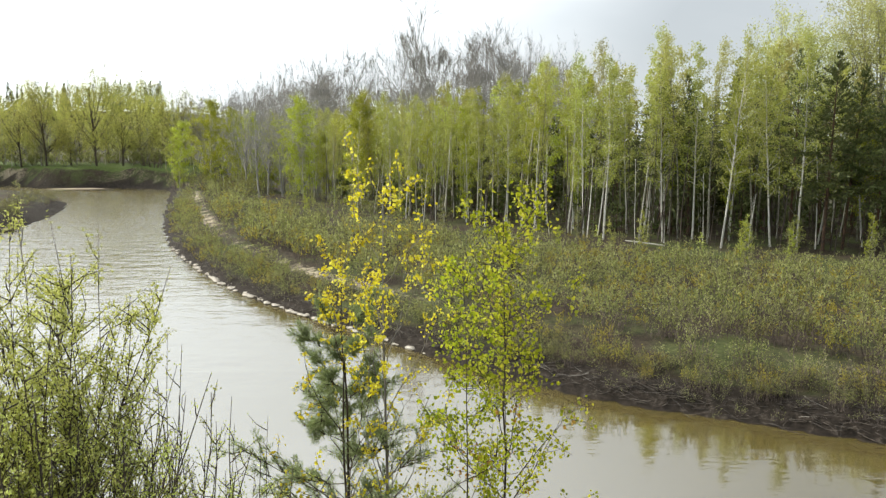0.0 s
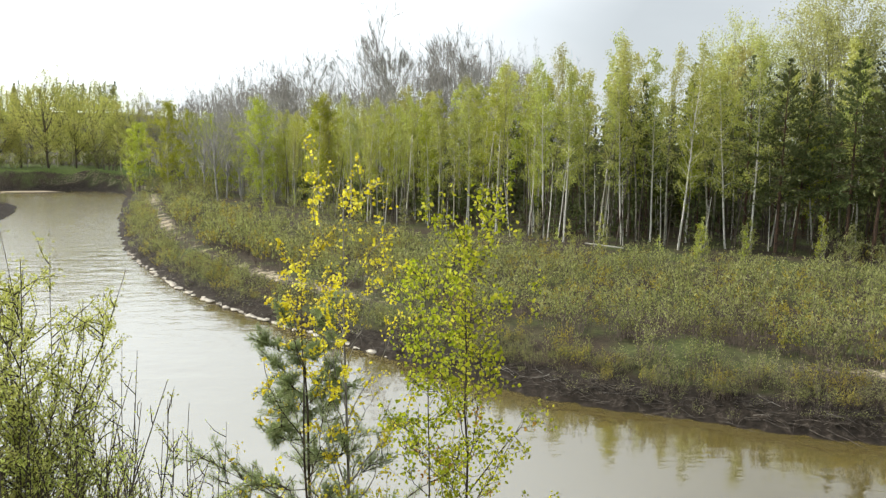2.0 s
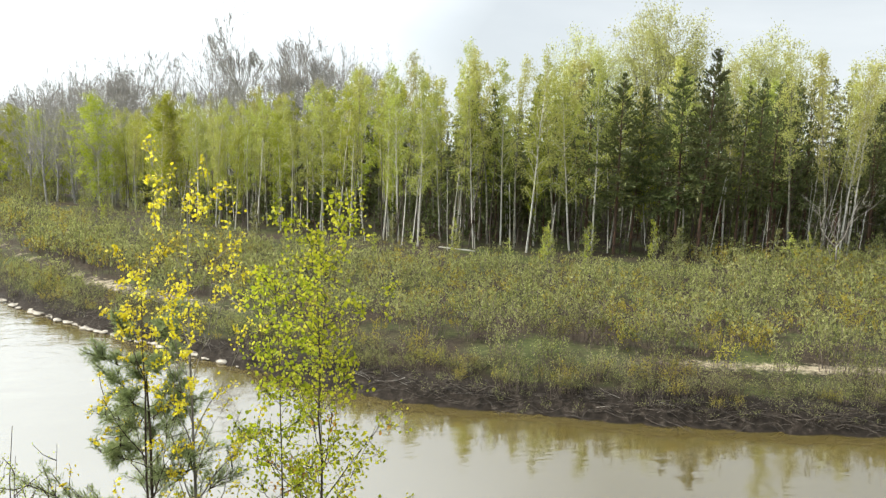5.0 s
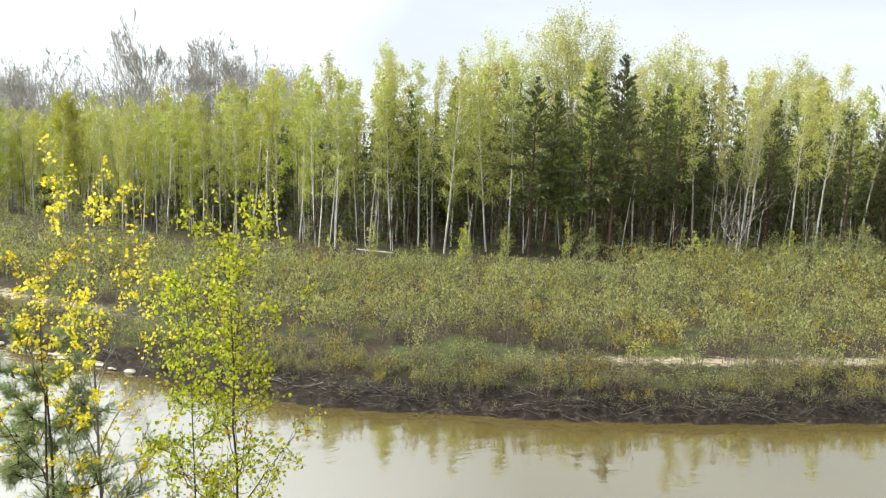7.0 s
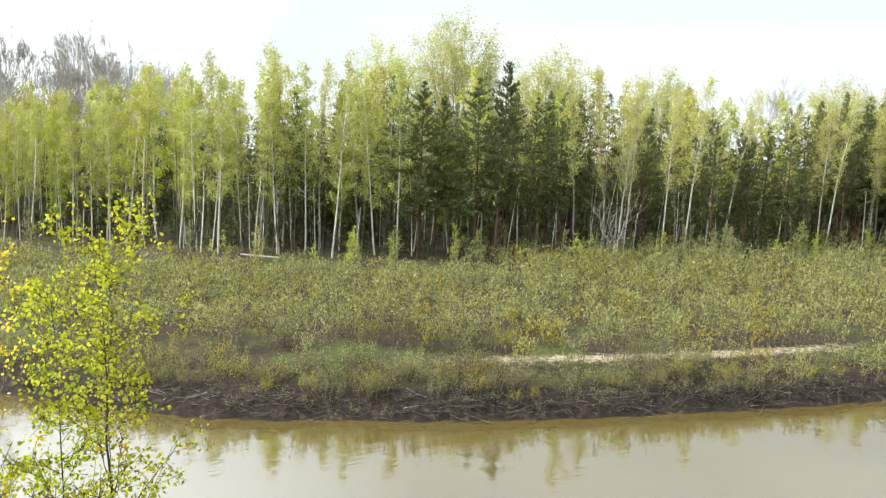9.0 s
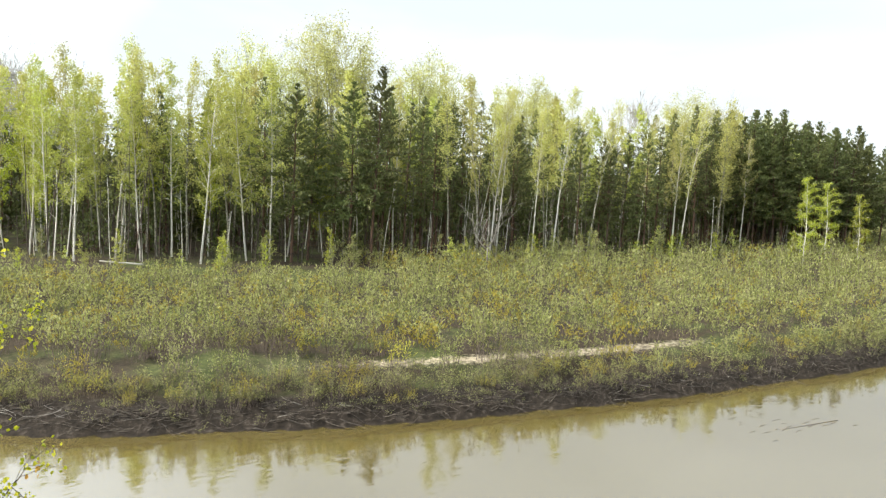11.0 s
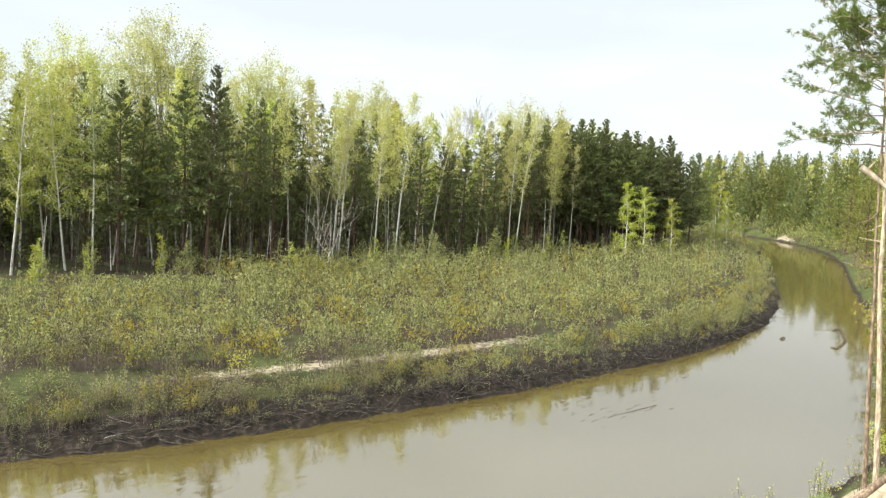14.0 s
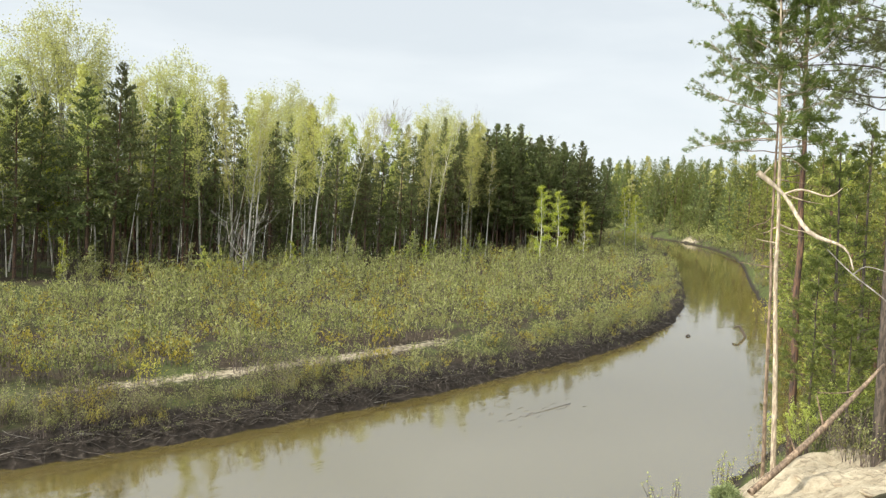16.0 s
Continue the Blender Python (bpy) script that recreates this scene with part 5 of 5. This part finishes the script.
def near_pine(seed, foot, top, r0, crown_from, reach, label, bark, branches=34, twigs=9, needle=0.15, mat=None, blades=9, dead=8, low_reach=0.7, slim=0.17):
    """A slender pine seen close: a bare stem, then spaced limbs with tufts at the twig ends."""
    rng = np.random.default_rng(seed)
    root = tagged(new("pine_tree"), label, "pine tree")
    root.matrix_basis = pose(*foot)
    wood, crown = Shape(), Shape()
    limbs = wood
    top = np.array(top) - np.array(foot)
    h = np.linalg.norm(top)
    s = np.linspace(0, 1, 14)[:, None]
    trunk = top * s + rng.normal(0, 0.012 * h / 10, (14, 3)) * np.array([1, 1, 0]) * (s > 0)
    trunk[0, 2] -= 0.3
    wood.tube(trunk, r0 * np.linspace(1, 0.2, 14), 10)
    for _ in range(dead):
        p = along_line(trunk, [rng.uniform(min(0.35, crown_from), crown_from + 0.05)])[0]
        limbs.tube(stem(p, compass(rng.uniform(0, 6.28), rng.uniform(-0.3, 0.2)), rng.uniform(0.3, 1.1), 3, 0.2, -0.03, rng), [0.02, 0.014, 0.009, 0.004], 4)
    ends, ways = [], []
    for i in range(branches):
        g = (i + rng.uniform(0, 1)) / branches
        u = crown_from + (0.99 - crown_from) * g
        length = reach * (low_reach + 0.5 * math.sin(math.pi * min(g + 0.15, 1))) * (1 - 0.6 * g) * rng.uniform(0.6, 1.25)
        d = compass(i * 2.4 + rng.normal(0, 0.3), rng.normal(0.05, 0.15) + 0.6 * g)
        line = stem(along_line(trunk, [u])[0], d, length, 5, 0.13, 0.03, rng)
        limbs.tube(line, taper(0.016 * (1.15 - g) * reach / 2, 6, 0.25), 4)
        for _ in range(twigs):
            q = along_line(line, [rng.uniform(0.35, 1.0)])[0]
            tw = stem(q, d + rng.normal(0, 0.7, 3) + np.array([0, 0, 0.15]), length * rng.uniform(0.12, 0.3), 2, 0.2, 0.06, rng)
            limbs.tube(tw, taper(0.008, 3, 0.5), 3)
            for v in (0.35, 0.7, 1.0):
                ends.append(along_line(tw, [v])[0])
                ways.append(tw[-1] - tw[0])
    needle_tufts(crown, ends, ways, rng, blades, needle, needle * slim)
    part("trunk", wood, bark, root)
    part("crown", crown, mat or NEEDLE_MID, root, smooth_faces=False)
    return root


near_pine(301, on_slope(83.3, 18), spot(80.9, 19.5, 18), 0.062, 0.60, 1.9, "slender pine on the bluff, its stem pale with painted sunlight", BARK_PINE_SUNLIT, 48, 13, 0.10, blades=22, slim=0.16)
near_pine(302, on_slope(82.6, 18.6), spot(81.2, 17.0, 18.6), 0.048, 0.62, 1.7, "slender brown-stemmed pine beside the pale one", BARK_LOG, 32, 11, 0.10, blades=20, slim=0.16)
near_pine(303, on_slope(84.2, 22), spot(82.6, 22.0, 22), 0.11, 0.62, 2.2, "tall reddish-stemmed pine on the bluff", BARK_PINE, 42, 13, 0.10, blades=20, slim=0.16)
near_pine(304, on_slope(86.7, 22), spot(85.6, 4.5, 22), 0.06, 0.30, 1.2, "thin dark young pine with short branches", BARK_DARK, 36, 7, 0.13, low_reach=0.9)
near_pine(305, on_slope(89.6, 18), spot(88.2, 22.0, 18), 0.14, 0.58, 2.5, "thick dark pine at the edge of the bluff", BARK_DARK, 40, 13, 0.10, NEEDLE, 20, slim=0.16)
near_pine(306, on_slope(88.0, 24), spot(87.4, 5.5, 24), 0.07, 0.25, 1.6, "young green pine on the bluff slope", BARK_DARK, 36, 8, 0.13, low_reach=0.9)
near_pine(307, on_slope(85.2, 20.5), spot(85.0, -4.0, 20.5), 0.045, 0.2, 1.1, "small green pine under the tall ones", BARK_DARK, 30, 7, 0.12, low_reach=0.9)
near_pine(308, on_slope(87.5, 19.5), spot(87.3, -7.5, 19.5), 0.04, 0.2, 1.0, "small green pine under the tall ones", BARK_DARK, 28, 7, 0.12, low_reach=0.9)
bent_wood("dead_branch", "bleached broken branch caught on the pale pine", "branch",
          [spot(80.6, 2.5, 17.8), spot(82.4, 1.0, 17.8), spot(84.2, -1.5, 17.6), spot(86.4, -2.4, 17.4), spot(87.1, -3.9, 17.3)], [0.07, 0.036, 0.052, 0.024, 0.012], DEADWOOD,
          [([spot(82.4, 1.0, 17.8), spot(83.5, 1.4, 17.8), spot(85.2, 1.0, 17.7), spot(86.0, 1.6, 17.6)], 0.03), ([spot(80.9, 2.2, 17.8), spot(81.4, 2.9, 17.9)], 0.03)])
bent_wood("dead_branch", "grey broken branch hanging among the pines", "branch", [spot(85.4, -2.6, 17.6), spot(87.1, -4.2, 17.4), spot(89.4, -6.0, 17.2), spot(91, -8.5, 17.4)], [0.008, 0.016, 0.014, 0.014], BARK_GREY,
          [([spot(87.1, -4.2, 17.4), spot(87.8, -3.6, 17.3), spot(89.0, -3.8, 17.2)], 0.02)])
for n in range(22):
    x, y = rnd.uniform(11.5, 17), rnd.uniform(-0.6, 2.2)
    CLODS[n % 2].put(scaled(pose(x, y, ground_height(x, y) + 0.0, rnd.uniform(-20, 20), rnd.uniform(-20, 20), rnd.uniform(0, 360)), rnd.uniform(0.12, 0.55)), "clod of pale sand on the eroded bluff", "clods on the bluff")
log = bent_wood("fallen_log", "fallen bare pine log leaning up the bluff", "log", [spot(81.9, -19.8, 14.6), spot(84.0, -17.4, 15.2), spot(86.5, -14.2, 16.0), spot(89.4, -9.9, 17.2)], [0.066, 0.062, 0.052, 0.03], BARK_LOG,
                [([spot(86.2, -14.6, 15.9), spot(85.6, -12.6, 15.9)], 0.03), ([spot(88.2, -11.8, 16.7), spot(87.0, -12.2, 16.5), spot(85.6, -12.4, 16.2)], 0.022), ([spot(84.6, -16.6, 15.4), spot(84.0, -15.2, 15.4)], 0.02)])


# ---------------------------------------------------------------- saplings and bushes on the near slope
def round_leaves(shape, at, along, size, rng):
    """Broad pointed leaves, folded along the midrib."""
    k = len(at)
    along = along / (np.linalg.norm(along, axis=1, keepdims=True) + 1e-9)
    side = np.cross(along, rng.normal(size=(k, 3)))
    side /= np.linalg.norm(side, axis=1, keepdims=True) + 1e-9
    up = np.cross(side, along)
    size = np.broadcast_to(size, (k,))[:, None]
    f = size * rng.uniform(0.05, 0.3, (k, 1))
    verts = np.stack([at, at + along * size * 0.25 + side * size * 0.42 + up * f, at + along * size * 0.65 + side * size * 0.36 + up * f,
                      at + along * size, at + along * size * 0.65 - side * size * 0.36 + up * f, at + along * size * 0.25 - side * size * 0.42 + up * f], 1).reshape(-1, 3)
    base = shape.n
    shape.v.append(verts)
    for i in range(k):
        b = base + 6 * i
        shape.f.append((b, b + 1, b + 2, b + 3))
        shape.f.append((b, b + 3, b + 4, b + 5))
    shape.n += 6 * k


def sapling(seed, name, label, foot, top, r0, bark, leaf_mat, limbs, start, reach, clusters, leaves, size, steep, rust=0, scatter=0.05):
    rng = np.random.default_rng(seed)
    root = tagged(new(name), label, name.replace("_", " "))
    root.matrix_basis = pose(*foot)
    wood, crown, tinted = Shape(), Shape(), Shape()
    branch = wood
    top = np.array(top) - np.array(foot)
    h = np.linalg.norm(top)
    s = np.linspace(0, 1, 16)[:, None]
    trunk = top * s + np.cumsum(rng.normal(0, 0.003 * h, (16, 3)), 0) * np.array([1, 1, 0]) * np.sin(math.pi * s)
    wood.tube(trunk, r0 * np.linspace(1, 0.12, 16), 8)
    for i in range(limbs):
        g = (i + rng.uniform(0, 1)) / limbs
        u = start + (0.98 - start) * g
        length = reach * rng.uniform(0.6, 1.2) * (1 - 0.62 * g)
        d = compass(i * 2.4 + rng.normal(0, 0.4), steep + rng.normal(0, 0.15) + 0.15 * g)
        line = stem(along_line(trunk, [u])[0], d, length, 6, 0.14, 0.05, rng)
        branch.tube(line, taper(r0 * 0.36 * (1.2 - g), 7, 0.2), 5)
        for c in range(clusters):
            v = rng.uniform(0.3, 1.0) if c else 1.0
            q = along_line(line, [v])[0]
            tw = stem(q, d + rng.normal(0, 0.7, 3), rng.uniform(0.08, 0.26) * reach, 3, 0.2, 0.05, rng)
            branch.tube(tw, taper(0.004, 4, 0.5), 3)
            k = rng.integers(max(2, leaves // 2), leaves + 1)
            at = along_line(tw, rng.uniform(0.3, 1.0, k)) + rng.normal(0, scatter, (k, 3))
            way = rng.normal(0, 0.8, (k, 3)) + np.array([0, 0, -0.5])
            shape = tinted if rust and rng.random() < rust and g < 0.6 else crown
            round_leaves(shape, at, way, size * rng.uniform(0.6, 1.25, k), rng)
    k = leaves * 3
    round_leaves(crown, along_line(trunk, rng.uniform(0.8, 1.0, k)) + rng.normal(0, scatter, (k, 3)), rng.normal(0, 1, (k, 3)), size, rng)
    part("trunk", wood, bark, root)
    part("crown", crown, leaf_mat, root, smooth_faces=False)
    if rust:
        tagged(part("tinted_foliage", tinted, LEAF_RUST, root, "orange-tinted foliage", smooth_faces=False), kind="stuff")
    return root


sapling(401, "aspen_sapling", "slim aspen sapling in golden young leaf on the near slope", on_slope(-4.7, 7.0), spot(-4.6, -4.0, 7.0), 0.030, BARK_GREY, LEAF_GOLD, 26, 0.34, 1.6, 5, 24, 0.034, 0.85, scatter=0.024)
sapling(402, "aspen_sapling", "lesser aspen sapling with tufts of golden leaves", on_slope(-8.1, 7.2), spot(-8.0, -7.6, 7.2), 0.026, BARK_DARK, LEAF_GOLD, 14, 0.42, 1.2, 5, 20, 0.033, 0.8, scatter=0.024)
sapling(403, "birch_sapling", "bright green birch sapling with some orange leaves", on_slope(3.2, 7.4), spot(4.7, -5.4, 7.4), 0.028, BARK_DARK, LEAF_SAP, 42, 0.30, 1.5, 12, 14, 0.040, 0.66, rust=0.10, scatter=0.04)
sapling(404, "birch_sapling", "low green birch sapling beside the larger one", on_slope(1.0, 7.0), spot(1.6, -10.0, 7.0), 0.018, BARK_DARK, LEAF_SAP, 28, 0.40, 0.95, 10, 10, 0.040, 0.6)
near_pine(405, on_slope(-7.6, 7.7), spot(-7.6, -13.5, 7.7), 0.035, 0.30, 1.4, "young grey-green pine among the saplings", BARK_DARK, 56, 11, 0.085, NEEDLE_YOUNG, 24, 2, 0.8, 0.09)


def tall_bush(seed, foot, top, label, stems, spread, leaves, size, leaf_mat, twigs=7):
    """Many thin stems from one root, with side twigs in small leaf."""
    rng = np.random.default_rng(seed)
    root = tagged(new("willow_bush"), label, "bush")
    root.matrix_basis = pose(*foot)
    h = top - foot[2]
    wood, crown = Shape(), Shape()
    for i in range(stems):
        a, out = rng.uniform(0, 6.28), spread * math.sqrt(rng.uniform(0, 1))
        line = stem((rng.normal(0, 0.08), rng.normal(0, 0.08), 0), (math.cos(a) * out, math.sin(a) * out, 1), h * (1.0 if i == 0 else rng.uniform(0.72, 1.0)), 9, 0.06, 0.02, rng)
        wood.tube(line, taper(rng.uniform(0.010, 0.02), 10, 0.15), 5)
        for _ in range(twigs):
            u = rng.uniform(0.42, 0.97)
            tw = stem(along_line(line, [u])[0], compass(rng.uniform(0, 6.28), rng.uniform(0.5, 1.1)), h * rng.uniform(0.08, 0.2) * (1.3 - u), 4, 0.18, 0.05, rng)
            wood.tube(tw, taper(0.006, 5, 0.3), 3)
            k = int(rng.integers(leaves // 2, leaves + 1)) if leaves else 0
            if k:
                at = along_line(tw, rng.uniform(0.1, 1.0, k)) + rng.normal(0, 0.02, (k, 3))
                crown.leaves(at, rng.normal(0, 0.7, (k, 3)) + np.array([0, 0, 0.5]), size * rng.uniform(0.6, 1.3, k), size * 0.5, rng)
        k = leaves
        if k:
            crown.leaves(along_line(line, rng.uniform(0.55, 1.0, k)) + rng.normal(0, 0.02, (k, 3)), rng.normal(0, 0.7, (k, 3)) + np.array([0, 0, 0.5]), size * rng.uniform(0.6, 1.3, k), size * 0.5, rng)
    part("stem", wood, BARK_DARK, root)
    if leaves:
        part("foliage", crown, leaf_mat, root, smooth_faces=False)
    return root


for seed, az, d, el, stems, spread, leaves, size, twigs, label in (
        (501, -29.6, 6.4, -3.8, 26, 0.075, 62, 0.030, 28, "tall leafy willow bush rising from the near slope"),
        (502, -31.8, 6.0, -9.5, 24, 0.22, 38, 0.028, 18, "dense leafy willow bush on the near slope"),
        (503, -27.0, 6.2, -11.5, 26, 0.20, 32, 0.027, 18, "willow bush with small pale green leaves"),
        (504, -24.0, 6.6, -13.5, 16, 0.20, 16, 0.030, 12, "thin willow bush just coming into leaf"),
        (505, -20.6, 6.5, -17.0, 6, 0.10, 3, 0.03, 12, "nearly bare willow shoots"),
        (506, -17.2, 6.4, -19.8, 5, 0.12, 3, 0.03, 10, "nearly bare willow shoots"),
        (507, -14.6, 6.6, -21.6, 8, 0.2, 12, 0.03, 9, "low willow shoots with a few leaves"),
        (508, -22.0, 5.8, -19.5, 20, 0.25, 28, 0.026, 13, "low leafy willow bush on the near slope"),
        (509, -28.5, 5.4, -15.0, 28, 0.25, 22, 0.028, 15, "low leafy willow bush on the near slope"),
        (510, -18.2, 5.9, -22.0, 16, 0.28, 26, 0.026, 12, "low leafy willow bush on the near slope"),
        (515, -25.2, 5.6, -17.5, 26, 0.25, 20, 0.026, 15, "low leafy willow bush on the near slope"),
        (511, 79.9, 16.5, -17.5, 9, 0.3, 5, 0.05, 6, "thin bush at the foot of the bluff pines"),
        (512, 76.5, 15.5, -19.5, 8, 0.3, 3, 0.05, 6, "thin bare bush below the bluff"),
        (516, 84.6, 20.4, -13.0, 16, 0.4, 34, 0.045, 11, "thin green bush behind the sandy lip"),
        (517, 86.2, 21.2, -11.5, 16, 0.4, 34, 0.045, 11, "thin green bush behind the sandy lip"),
        (518, 88.6, 21.6, -10.2, 16, 0.4, 34, 0.045, 11, "thin green bush behind the sandy lip"),
        (519, 90.4, 21.8, -9.8, 16, 0.4, 34, 0.045, 11, "thin green bush behind the sandy lip"),
        (513, 87.4, 20.5, -10.5, 12, 0.4, 14, 0.06, 7, "green bush under the pines")):
    foot = on_slope(az, d)
    tall_bush(seed, foot, EYE_HEIGHT + d * math.tan(radians(el)), label, stems, spread, leaves, size, LEAF_BUSH, twigs)
near_pine(514, on_slope(80.8, 13.6), spot(80.4, -20.0, 13.4), 0.02, 0.4, 0.36, "young pine at the lip of the sandy bluff", BARK_DARK, 22, 7, 0.10, NEEDLE_YOUNG, 12, 1, 0.9)
